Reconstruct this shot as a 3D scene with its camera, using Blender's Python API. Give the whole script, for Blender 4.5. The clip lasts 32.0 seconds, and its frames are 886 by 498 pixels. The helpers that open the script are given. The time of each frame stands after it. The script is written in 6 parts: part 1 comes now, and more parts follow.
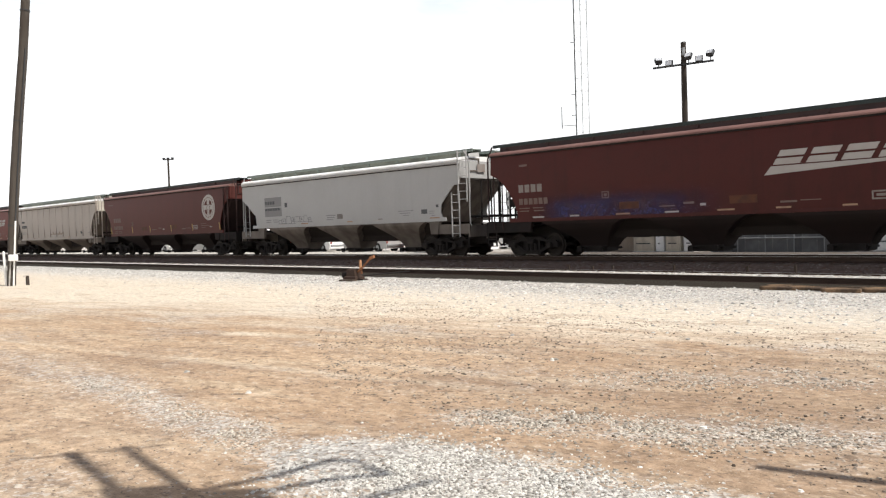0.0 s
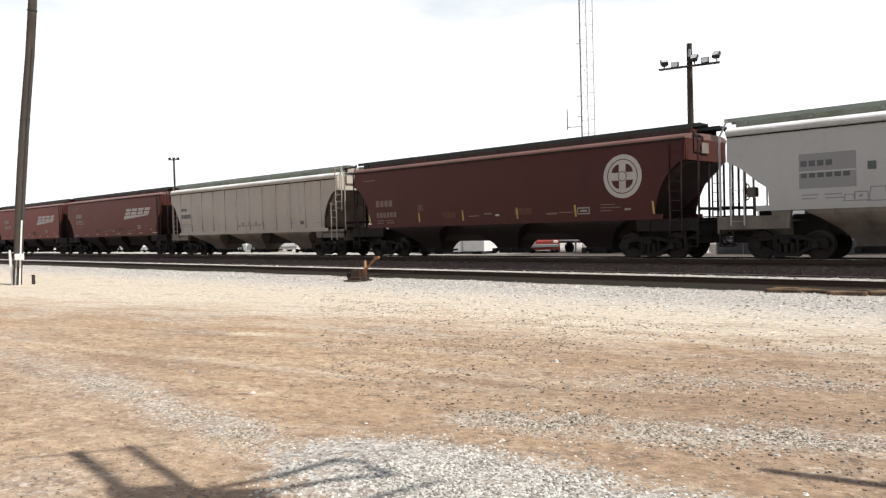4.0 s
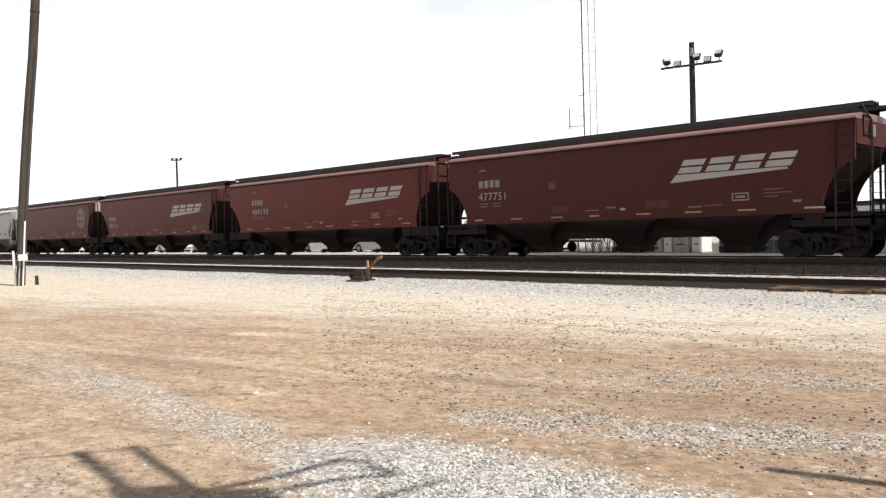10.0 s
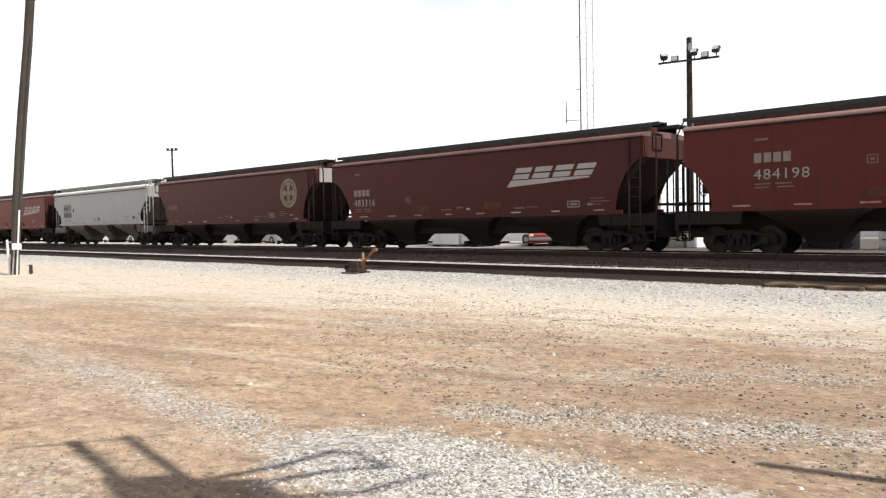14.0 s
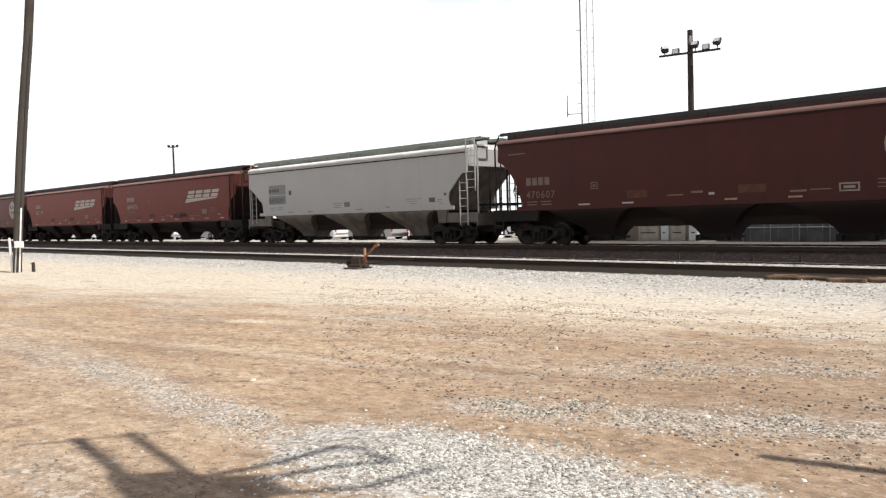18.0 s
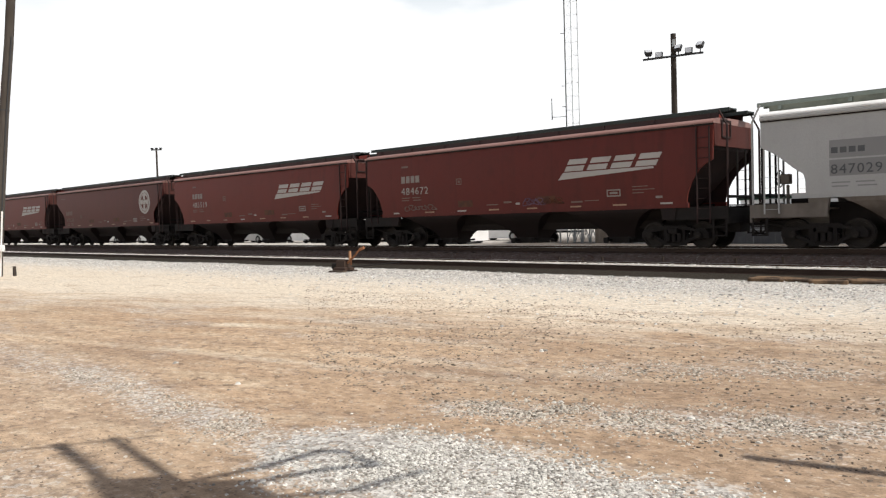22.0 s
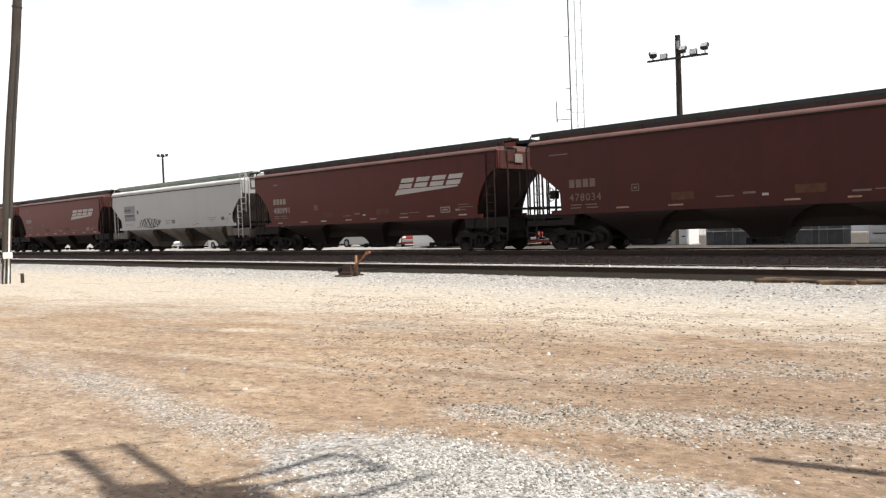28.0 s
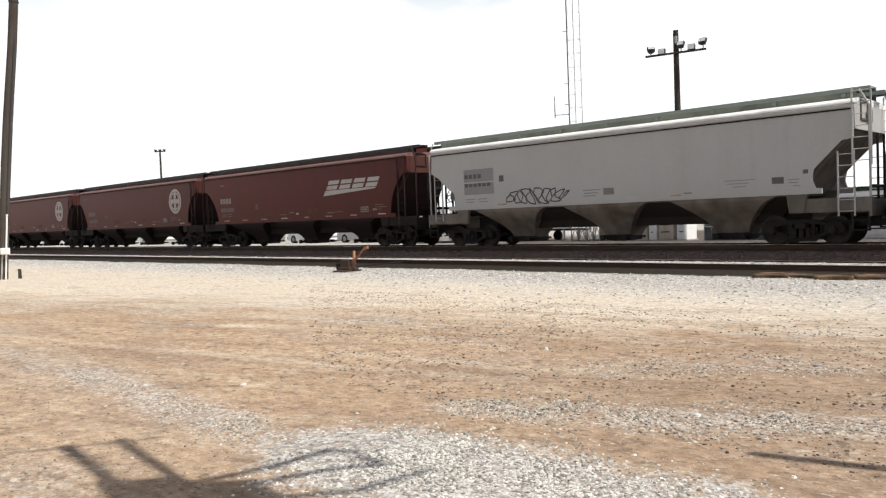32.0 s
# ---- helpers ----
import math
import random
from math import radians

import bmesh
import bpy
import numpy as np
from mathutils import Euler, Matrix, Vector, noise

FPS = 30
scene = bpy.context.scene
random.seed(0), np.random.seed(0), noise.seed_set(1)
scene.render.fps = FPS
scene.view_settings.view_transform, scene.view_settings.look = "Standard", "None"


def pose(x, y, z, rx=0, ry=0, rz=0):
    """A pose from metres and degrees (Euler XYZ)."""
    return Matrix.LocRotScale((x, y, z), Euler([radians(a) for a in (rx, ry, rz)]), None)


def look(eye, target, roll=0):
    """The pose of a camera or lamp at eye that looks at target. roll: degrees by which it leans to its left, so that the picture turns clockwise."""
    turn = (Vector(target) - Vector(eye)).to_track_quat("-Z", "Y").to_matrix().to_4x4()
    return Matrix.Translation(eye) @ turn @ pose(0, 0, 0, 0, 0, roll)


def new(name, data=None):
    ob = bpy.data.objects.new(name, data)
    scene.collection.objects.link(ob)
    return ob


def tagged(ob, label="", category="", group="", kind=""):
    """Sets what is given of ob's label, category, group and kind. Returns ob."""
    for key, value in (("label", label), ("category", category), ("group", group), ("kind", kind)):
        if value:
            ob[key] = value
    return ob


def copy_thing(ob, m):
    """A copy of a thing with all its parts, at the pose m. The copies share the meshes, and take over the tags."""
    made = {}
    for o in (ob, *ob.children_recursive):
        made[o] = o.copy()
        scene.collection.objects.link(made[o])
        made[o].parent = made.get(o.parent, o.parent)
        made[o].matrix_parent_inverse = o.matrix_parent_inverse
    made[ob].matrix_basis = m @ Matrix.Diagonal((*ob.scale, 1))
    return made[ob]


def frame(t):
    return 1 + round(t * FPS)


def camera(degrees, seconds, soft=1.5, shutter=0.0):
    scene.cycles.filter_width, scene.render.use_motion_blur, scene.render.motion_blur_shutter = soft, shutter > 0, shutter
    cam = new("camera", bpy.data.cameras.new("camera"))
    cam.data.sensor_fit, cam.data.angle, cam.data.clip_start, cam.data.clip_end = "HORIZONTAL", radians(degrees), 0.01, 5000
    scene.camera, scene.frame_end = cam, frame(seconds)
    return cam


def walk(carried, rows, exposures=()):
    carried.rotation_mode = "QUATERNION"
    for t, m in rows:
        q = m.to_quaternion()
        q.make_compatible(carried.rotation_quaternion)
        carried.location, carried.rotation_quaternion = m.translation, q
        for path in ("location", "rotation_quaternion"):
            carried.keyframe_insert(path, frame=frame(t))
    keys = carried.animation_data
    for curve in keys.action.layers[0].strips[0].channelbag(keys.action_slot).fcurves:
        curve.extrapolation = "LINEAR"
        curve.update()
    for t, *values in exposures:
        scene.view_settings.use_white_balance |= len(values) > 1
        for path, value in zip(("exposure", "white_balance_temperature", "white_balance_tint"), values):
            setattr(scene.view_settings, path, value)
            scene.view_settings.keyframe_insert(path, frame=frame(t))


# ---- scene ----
SECONDS = 32.0
EYE = 1.78            # the camera stands on the yard
TRACK_Y = 26.2        # centre line of the train's track
NEAR_Y = 21.93        # centre line of the nearer, empty track
RAIL_Z = 0.53         # rail heads of the train's track
NEAR_Z = 0.21         # rail heads of the nearer track


def aim(yaw, pitch, roll):
    """The camera turned yaw degrees from +y towards -x."""
    return pose(0, 0, EYE, 0, 0, yaw) @ pose(0, 0, 0, 90 + pitch) @ pose(0, 0, 0, 0, 0, roll)


cam = camera(58.46, SECONDS, soft=1.25)
walk(cam, [
    (0, aim(44.15, -1.52, -1.81)), (0.5, aim(44.18, -1.51, -1.61)), (1, aim(44.21, -1.50, -1.52)), (1.5, aim(44.24, -1.49, -1.36)),
    (2, aim(44.30, -1.54, -1.34)), (2.5, aim(44.31, -1.57, -1.60)), (3, aim(44.32, -1.63, -1.85)), (3.5, aim(44.40, -1.53, -1.76)),
    (5.5, aim(44.60, -1.41, -1.15)), (6, aim(44.62, -1.43, -1.34)), (6.5, aim(44.60, -1.39, -1.24)), (7, aim(44.60, -1.40, -1.47)),
    (7.5, aim(44.57, -1.39, -1.63)), (8, aim(44.61, -1.40, -1.58)), (8.5, aim(44.66, -1.43, -1.82)), (9, aim(44.68, -1.44, -1.97)),
    (9.5, aim(44.65, -1.47, -2.04)), (10, aim(44.68, -1.46, -1.73)), (10.5, aim(44.61, -1.52, -1.55)), (11, aim(44.54, -1.59, -1.49)),
    (11.5, aim(44.47, -1.69, -1.51)), (12, aim(44.43, -1.74, -1.64)), (12.5, aim(44.37, -1.80, -1.78)), (13, aim(44.34, -1.81, -1.67)),
    (13.5, aim(44.36, -1.89, -1.69)), (14, aim(44.36, -1.98, -1.18)), (14.5, aim(44.36, -2.09, -1.35)), (16.5, aim(44.40, -2.32, -1.69)),
    (17, aim(44.41, -2.30, -1.73)), (17.5, aim(44.45, -2.34, -1.81)), (18, aim(44.50, -2.35, -1.60)), (18.5, aim(44.58, -2.40, -1.53)),
    (19, aim(44.57, -2.39, -1.73)), (19.5, aim(44.51, -2.40, -1.39)), (20, aim(43.57, -2.12, -1.43)), (20.5, aim(42.97, -1.95, -1.71)),
    (21, aim(42.99, -1.72, -1.94)), (21.5, aim(43.16, -1.92, -1.88)), (22, aim(43.43, -2.18, -1.70)), (22.5, aim(43.52, -2.23, -1.96)),
    (23, aim(43.84, -2.46, -1.67)), (23.5, aim(44.14, -2.34, -1.70)), (24, aim(44.25, -2.18, -1.92)), (24.5, aim(44.05, -1.78, -2.30)),
    (25, aim(43.80, -1.65, -2.43)), (25.5, aim(43.53, -1.66, -2.54)), (27.5, aim(43.84, -1.87, -2.05)), (28, aim(43.85, -1.90, -2.18)),
    (28.5, aim(43.83, -1.86, -2.20)), (29, aim(43.75, -1.86, -2.37)), (29.5, aim(43.74, -1.89, -2.34)), (30, aim(43.74, -1.90, -2.13)),
    (30.5, aim(43.75, -1.99, -2.34)), (31, aim(43.75, -2.09, -2.18)), (31.5, aim(43.74, -2.15, -2.01)), (32, aim(43.72, -2.24, -2.21)),
], exposures=[(0, 0.08), (1, 0.00), (2, -0.09), (3, -0.09), (6, 0.06), (7, -0.03), (8, 0.02), (9, 0.01), (11, 0.02), (13, 0.04), (17, -0.02), (18, 0.00), (19, -0.12), (21, -0.14), (23, -0.04), (25, 0.01), (28, 0.03), (30, 0.06), (31, 0.05), (32, -0.08)])


# ---- light ----
SUN_AZ, SUN_EL = 13.0, 56.0          # degrees from +x towards +y, and above the horizon
SUN_WAY = Vector((math.cos(radians(SUN_EL)) * math.cos(radians(SUN_AZ)), math.cos(radians(SUN_EL)) * math.sin(radians(SUN_AZ)), math.sin(radians(SUN_EL))))

world = bpy.data.worlds.new("sky")
scene.world = world
world.use_nodes = True
wn, wl = world.node_tree.nodes, world.node_tree.links
sky = wn.new("ShaderNodeTexSky")
sky.sky_type, sky.sun_disc = "NISHITA", False
sky.sun_elevation, sky.sun_rotation = radians(SUN_EL), radians(90 - SUN_AZ)
sky.dust_density, sky.air_density, sky.ozone_density = 3.0, 1.0, 1.0
w_co = wn.new("ShaderNodeTexCoord")
w_map = wn.new("ShaderNodeMapping")
w_map.inputs["Scale"].default_value = (1.0, 1.0, 3.2)
w_noise = wn.new("ShaderNodeTexNoise")
w_noise.inputs["Scale"].default_value, w_noise.inputs["Detail"].default_value = 1.7, 5.0
w_ramp = wn.new("ShaderNodeValToRGB")
w_ramp.color_ramp.elements[0].position, w_ramp.color_ramp.elements[1].position = 0.33, 0.46
w_mix = wn.new("ShaderNodeMix")
w_mix.data_type = "RGBA"
w_mix.inputs[7].default_value = (16.6, 16.8, 17.0, 1)
w_sep = wn.new("ShaderNodeSeparateXYZ")
w_low = wn.new("ShaderNodeMapRange")
w_low.inputs[1].default_value, w_low.inputs[2].default_value = 0.25, 0.48
w_low.inputs[3].default_value, w_low.inputs[4].default_value = 1.0, 0.04
w_mul = wn.new("ShaderNodeMath")
w_mul.operation = "MULTIPLY"
wl.new(w_co.outputs["Generated"], w_map.inputs[0])
wl.new(w_map.outputs[0], w_noise.inputs["Vector"])
wl.new(w_noise.outputs["Fac"], w_ramp.inputs[0])
wl.new(w_co.outputs["Generated"], w_sep.inputs[0])
wl.new(w_sep.outputs["Z"], w_low.inputs[0])
# white haze closes the gaps in the cloud towards the horizon
w_haze, w_most = wn.new("ShaderNodeMapRange"), wn.new("ShaderNodeMath")
w_haze.inputs[1].default_value, w_haze.inputs[2].default_value = 0.10, 0.22
w_haze.inputs[3].default_value, w_haze.inputs[4].default_value = 1.0, 0.0
w_most.operation = "MAXIMUM"
wl.new(w_sep.outputs["Z"], w_haze.inputs[0])
wl.new(w_haze.outputs[0], w_most.inputs[0])
wl.new(w_ramp.outputs[0], w_most.inputs[1])
wl.new(w_most.outputs[0], w_mul.inputs[0])
wl.new(w_low.outputs[0], w_mul.inputs[1])
wl.new(w_mul.outputs[0], w_mix.inputs[0])
wl.new(sky.outputs[0], w_mix.inputs[6])
# thin places in the high cloud, where a pale blue shows
w_thin = wn.new("ShaderNodeTexNoise")
w_thin.inputs["Scale"].default_value, w_thin.inputs["Detail"].default_value = 5.0, 5.0
w_gap, w_high, w_both = wn.new("ShaderNodeMapRange"), wn.new("ShaderNodeMapRange"), wn.new("ShaderNodeMath")
w_gap.inputs[1].default_value, w_gap.inputs[2].default_value = 0.50, 0.62
w_high.inputs[1].default_value, w_high.inputs[2].default_value = 0.225, 0.27
w_both.operation = "MULTIPLY"
w_blue = wn.new("ShaderNodeMix")
w_blue.data_type = "RGBA"
w_blue.inputs[7].default_value = (12.4, 13.3, 14.0, 1)
wl.new(w_map.outputs[0], w_thin.inputs["Vector"])
wl.new(w_thin.outputs["Fac"], w_gap.inputs[0])
wl.new(w_sep.outputs["Z"], w_high.inputs[0])
wl.new(w_gap.outputs[0], w_both.inputs[0])
wl.new(w_high.outputs[0], w_both.inputs[1])
wl.new(w_both.outputs[0], w_blue.inputs[0])
wl.new(w_mix.outputs[2], w_blue.inputs[6])
w_top = wn.new("ShaderNodeMapRange")
w_top.inputs[1].default_value, w_top.inputs[2].default_value = 0.30, 0.36
w_out = wn.new("ShaderNodeMix")
w_out.data_type = "RGBA"
wl.new(w_sep.outputs["Z"], w_top.inputs[0])
wl.new(w_top.outputs[0], w_out.inputs[0])
wl.new(w_blue.outputs[2], w_out.inputs[6])
wl.new(w_mix.outputs[2], w_out.inputs[7])
wl.new(w_out.outputs[2], wn["Background"].inputs[0])
wn["Background"].inputs[1].default_value = 0.07

sun = new("sun", bpy.data.lights.new("sun", "SUN"))
sun.data.energy, sun.data.angle, sun.data.color = 4.7, radians(0.9), (1.0, 0.955, 0.885)
sun.matrix_world = look(SUN_WAY * 200, (0, 0, 0))


# ---- materials ----
def material(name, color, rough=0.8, metal=0.0, spots=(), grain=0.0, scale=6.0, bump=0.0, bump_scale=60.0, streak=None, per_thing=0.0, spec=0.3):
    """A surface with a base colour, blotches (colour, scale, low, high) at their own scales, fine grain, upright streaks and relief."""
    m = bpy.data.materials.new(name)
    m.use_nodes = True
    n, l = m.node_tree.nodes, m.node_tree.links
    b = n["Principled BSDF"]
    b.inputs["Roughness"].default_value, b.inputs["Metallic"].default_value = rough, metal
    b.inputs["Specular IOR Level"].default_value = spec
    co = n.new("ShaderNodeTexCoord")
    at = co.outputs["Object"]
    rgb = n.new("ShaderNodeRGB")
    rgb.outputs[0].default_value = (*color, 1)
    out = rgb.outputs[0]

    def noise_of(s, detail=5.0, stretch=None):
        tex = n.new("ShaderNodeTexNoise")
        tex.inputs["Scale"].default_value, tex.inputs["Detail"].default_value = s, detail
        if stretch:
            mp = n.new("ShaderNodeMapping")
            mp.inputs["Scale"].default_value = stretch
            l.new(at, mp.inputs[0])
            l.new(mp.outputs[0], tex.inputs["Vector"])
        else:
            l.new(at, tex.inputs["Vector"])
        return tex.outputs["Fac"]

    def blend(fac, over, under, amount=1.0):
        mix = n.new("ShaderNodeMix")
        mix.data_type = "RGBA"
        l.new(under, mix.inputs[6])
        mix.inputs[7].default_value = (*over, 1)
        mul = n.new("ShaderNodeMath")
        mul.operation = "MULTIPLY"
        mul.inputs[1].default_value = amount
        l.new(fac, mul.inputs[0])
        l.new(mul.outputs[0], mix.inputs[0])
        return mix.outputs[2]

    def ramp_of(fac, low, high):
        r = n.new("ShaderNodeMapRange")
        r.inputs[1].default_value, r.inputs[2].default_value = low, high
        l.new(fac, r.inputs[0])
        return r.outputs[0]

    for over, s, low, high, amount in spots:
        out = blend(ramp_of(noise_of(s), low, high), over, out, amount)
    if streak:
        over, stretch, low, high, amount = streak
        out = blend(ramp_of(noise_of(1.0, 4.0, stretch), low, high), over, out, amount)
    if grain:
        fine = ramp_of(noise_of(scale * 12, 3.0), 0.3, 0.7)
        mix = n.new("ShaderNodeMix")
        mix.data_type, mix.blend_type = "RGBA", "MULTIPLY"
        mix.inputs[0].default_value = 1.0
        val = n.new("ShaderNodeMapRange")
        val.inputs[3].default_value, val.inputs[4].default_value = 1 - grain, 1 + grain
        l.new(fine, val.inputs[0])
        l.new(out, mix.inputs[6])
        l.new(val.outputs[0], mix.inputs[7])
        out = mix.outputs[2]
    if per_thing:
        info = n.new("ShaderNodeObjectInfo")
        val = n.new("ShaderNodeMapRange")
        val.inputs[3].default_value, val.inputs[4].default_value = 1 - per_thing, 1 + per_thing
        l.new(info.outputs["Random"], val.inputs[0])
        mix = n.new("ShaderNodeMix")
        mix.data_type, mix.blend_type = "RGBA", "MULTIPLY"
        mix.inputs[0].default_value = 1.0
        l.new(out, mix.inputs[6])
        l.new(val.outputs[0], mix.inputs[7])
        out = mix.outputs[2]
    l.new(out, b.inputs["Base Color"])
    if bump:
        bm_node = n.new("ShaderNodeBump")
        bm_node.inputs["Strength"].default_value, bm_node.inputs["Distance"].default_value = bump, 0.02
        l.new(noise_of(bump_scale, 6.0), bm_node.inputs["Height"])
        l.new(bm_node.outputs[0], b.inputs["Normal"])
    return m


def paint(name, color, dirt, dark, rough=0.5, amount=0.55, runs=0.5):
    return material(name, color, rough, spec=0.33, spots=((dirt, 0.55, 0.42, 0.72, amount), (dark, 2.4, 0.55, 0.8, 0.35 * runs * 2)), grain=0.06, scale=3.0,
                    streak=(dark, (2.6, 2.6, 0.16), 0.52, 0.78, runs), bump=0.05, bump_scale=4.0)


def chalky(m, amount, tint):
    """Old chalked paint, with a dusty bloom at a slant."""
    b = m.node_tree.nodes["Principled BSDF"]
    b.inputs["Sheen Weight"].default_value, b.inputs["Sheen Roughness"].default_value = amount, 0.5
    b.inputs["Sheen Tint"].default_value = (*tint, 1)
    b.inputs["Specular IOR Level"].default_value = 0.2
    return m


BROWN = paint("mineral_red_paint", (0.057, 0.0115, 0.0096), (0.046, 0.0122, 0.0104), (0.022, 0.008, 0.007))
BROWN_DULL = paint("dull_mineral_red_paint", (0.052, 0.0118, 0.0100), (0.042, 0.0126, 0.0108), (0.022, 0.0085, 0.0075))
BROWN_RED = paint("bright_red_side_paint", (0.092, 0.0160, 0.0125), (0.072, 0.0160, 0.0130), (0.034, 0.010, 0.0085))
REDS = (BROWN, BROWN_DULL, BROWN_RED)
chalky(BROWN_RED, 0.42, (1.0, 0.22, 0.15))
chalky(BROWN, 0.33, (1.0, 0.22, 0.15))
chalky(BROWN_DULL, 0.26, (0.9, 0.24, 0.17))
BROWN_FRESH = paint("bright_mineral_red_paint", (0.085, 0.021, 0.0165), (0.07, 0.0215, 0.0175), (0.042, 0.015, 0.013), rough=0.88)
BROWN_DUST = paint("dusty_pink_brown_paint", (0.085, 0.027, 0.022), (0.07, 0.027, 0.023), (0.042, 0.018, 0.015), rough=0.88)
CREAM_END = paint("pale_cream_end_paint", (0.60, 0.56, 0.48), (0.50, 0.45, 0.38), (0.34, 0.3, 0.25), runs=0.2)
PALE = paint("pale_grey_paint", (0.372, 0.371, 0.366), (0.315, 0.308, 0.297), (0.19, 0.18, 0.17), amount=0.4, runs=0.13)
TAN = paint("dirty_cream_paint", (0.35, 0.305, 0.268), (0.275, 0.235, 0.20), (0.14, 0.12, 0.10), runs=0.3)
chalky(PALE, 0.55, (1.0, 0.99, 0.96))
chalky(TAN, 0.5, (1.0, 0.95, 0.85))
GRIME = material("black_brake_grime", (0.0125, 0.0098, 0.0088), 0.85, spots=(((0.018, 0.014, 0.012), 3.0, 0.45, 0.7, 0.7),), grain=0.2)
# roof paints far lighter than the sides: the sunlit edge is coloured in
BROWN_ROOF = material("sunlit_red_roof", (0.28, 0.165, 0.145), 0.5, spots=(((0.27, 0.14, 0.12), 0.8, 0.42, 0.7, 0.6), ((0.12, 0.05, 0.04), 3.0, 0.58, 0.8, 0.5)), grain=0.08)
DARK_ROOF = material("dull_sunlit_red_roof", (0.21, 0.115, 0.10), 0.5, spots=(((0.15, 0.08, 0.068), 0.8, 0.42, 0.7, 0.6), ((0.08, 0.036, 0.03), 3.0, 0.58, 0.8, 0.5)), grain=0.08)
PALE_ROOF = material("sunlit_pale_roof", (0.90, 0.90, 0.89), 0.45, spots=(((0.5, 0.49, 0.46), 0.8, 0.45, 0.72, 0.5),), grain=0.06)
# dark brown for the red cars' end recesses: their shade is in the colour
BROWN_SHADED = material("shaded_brown_paint", (0.028, 0.015, 0.014), 0.8, spots=(((0.05, 0.022, 0.019), 0.9, 0.45, 0.75, 0.7),), grain=0.1)
# lower-car paints: grime over a base darkened for the shade down there
PALE_LOW = material("grimy_shaded_grey_paint", (0.165, 0.142, 0.122), 0.7, spots=(((0.075, 0.062, 0.052), 0.9, 0.4, 0.7, 0.8),), streak=((0.06, 0.05, 0.042), (2.2, 2.2, 0.3), 0.45, 0.7, 0.6), grain=0.1)
BROWN_LOW = material("grimy_shaded_brown_paint", (0.0155, 0.0085, 0.0076), 0.8, spots=(((0.011, 0.0075, 0.0068), 0.9, 0.4, 0.7, 0.8),), grain=0.1)
TAN_LOW = material("grimy_shaded_cream_paint", (0.17, 0.14, 0.113), 0.7, spots=(((0.085, 0.068, 0.055), 0.9, 0.4, 0.7, 0.8),), grain=0.1)
GRATING = material("galvanised_grating", (0.20, 0.235, 0.21), 0.6, 0.2, grain=0.25, scale=8)
DARK_GRATING = material("tarnished_grating", (0.04, 0.052, 0.05), 0.6, 0.4, grain=0.25, scale=8)
WHEEL = material("wheel_steel", (0.020, 0.016, 0.014), 0.6, 0.5, spots=(((0.03, 0.025, 0.02), 5.0, 0.4, 0.6, 0.8),))
LETTER = material("white_lettering_paint", (0.41, 0.385, 0.36), 0.7, spots=(((0.34, 0.28, 0.25), 2.0, 0.45, 0.75, 0.6),))
LETTER_DULL = material("faded_lettering_paint", (0.17, 0.118, 0.10), 0.75, spots=(((0.11, 0.065, 0.056), 2.0, 0.45, 0.75, 0.6),))
INK = material("dark_lettering_paint", (0.085, 0.09, 0.095), 0.7, spots=(((0.14, 0.14, 0.14), 3.0, 0.45, 0.75, 0.5),))
INK_PALE = material("faded_panel_paint", (0.225, 0.223, 0.224), 0.7, spots=(((0.25, 0.248, 0.248), 2.0, 0.45, 0.75, 0.5),))
YELLOW = material("yellow_reflector", (0.42, 0.27, 0.085), 0.6, spots=(((0.26, 0.16, 0.06), 3.0, 0.45, 0.7, 0.6),))
ORANGE = material("worn_orange_stencil", (0.098, 0.036, 0.017), 0.7, spots=(((0.06, 0.025, 0.018), 4.0, 0.4, 0.65, 0.8),))
RUST_STENCIL = material("faded_rust_stencil", (0.265, 0.20, 0.16), 0.7, spots=(((0.27, 0.23, 0.19), 3.0, 0.4, 0.65, 0.9),))
# near-black for undersides and lip strips: the shade there is in the colour
UNDER_SHADE = material("shaded_underframe_paint", (0.016, 0.0115, 0.0098), 0.85, spots=(((0.022, 0.017, 0.014), 1.5, 0.45, 0.7, 0.7),), grain=0.15)
DULL_RED = material("dark_red_coaming_paint", (0.060, 0.034, 0.032), 0.7, spots=(((0.035, 0.028, 0.028), 1.5, 0.42, 0.7, 0.8),), grain=0.12)
DULL_GREEN = material("weathered_green_grey_coaming", (0.19, 0.205, 0.165), 0.7, spots=(((0.08, 0.09, 0.078), 1.5, 0.42, 0.7, 0.7),), grain=0.12)
TAN_PLATE = material("tan_stencil_plate", (0.185, 0.168, 0.158), 0.7, spots=(((0.12, 0.10, 0.08), 4.0, 0.42, 0.7, 0.7),))
PURPLE_SPRAY = material("faded_purple_spray_paint", (0.15, 0.085, 0.12), 0.7, spots=(((0.09, 0.05, 0.07), 4.0, 0.42, 0.65, 0.7),))
DARK_SPRAY = material("black_spray_paint", (0.05, 0.05, 0.055), 0.6, spots=(((0.14, 0.14, 0.14), 3.0, 0.45, 0.65, 0.7),))
FAINT_SPRAY = material("faint_grey_spray_paint", (0.215, 0.215, 0.22), 0.6, spots=(((0.2, 0.2, 0.2), 3.0, 0.42, 0.65, 0.8),))
RAIL_RUST = material("rusty_rail_steel", (0.06, 0.038, 0.028), 0.75, 0.3, spots=(((0.05, 0.03, 0.022), 2.0, 0.4, 0.7, 0.8),), grain=0.2)
RAIL_HEAD = material("polished_rail_head", (0.45, 0.43, 0.41), 0.3, 0.9)
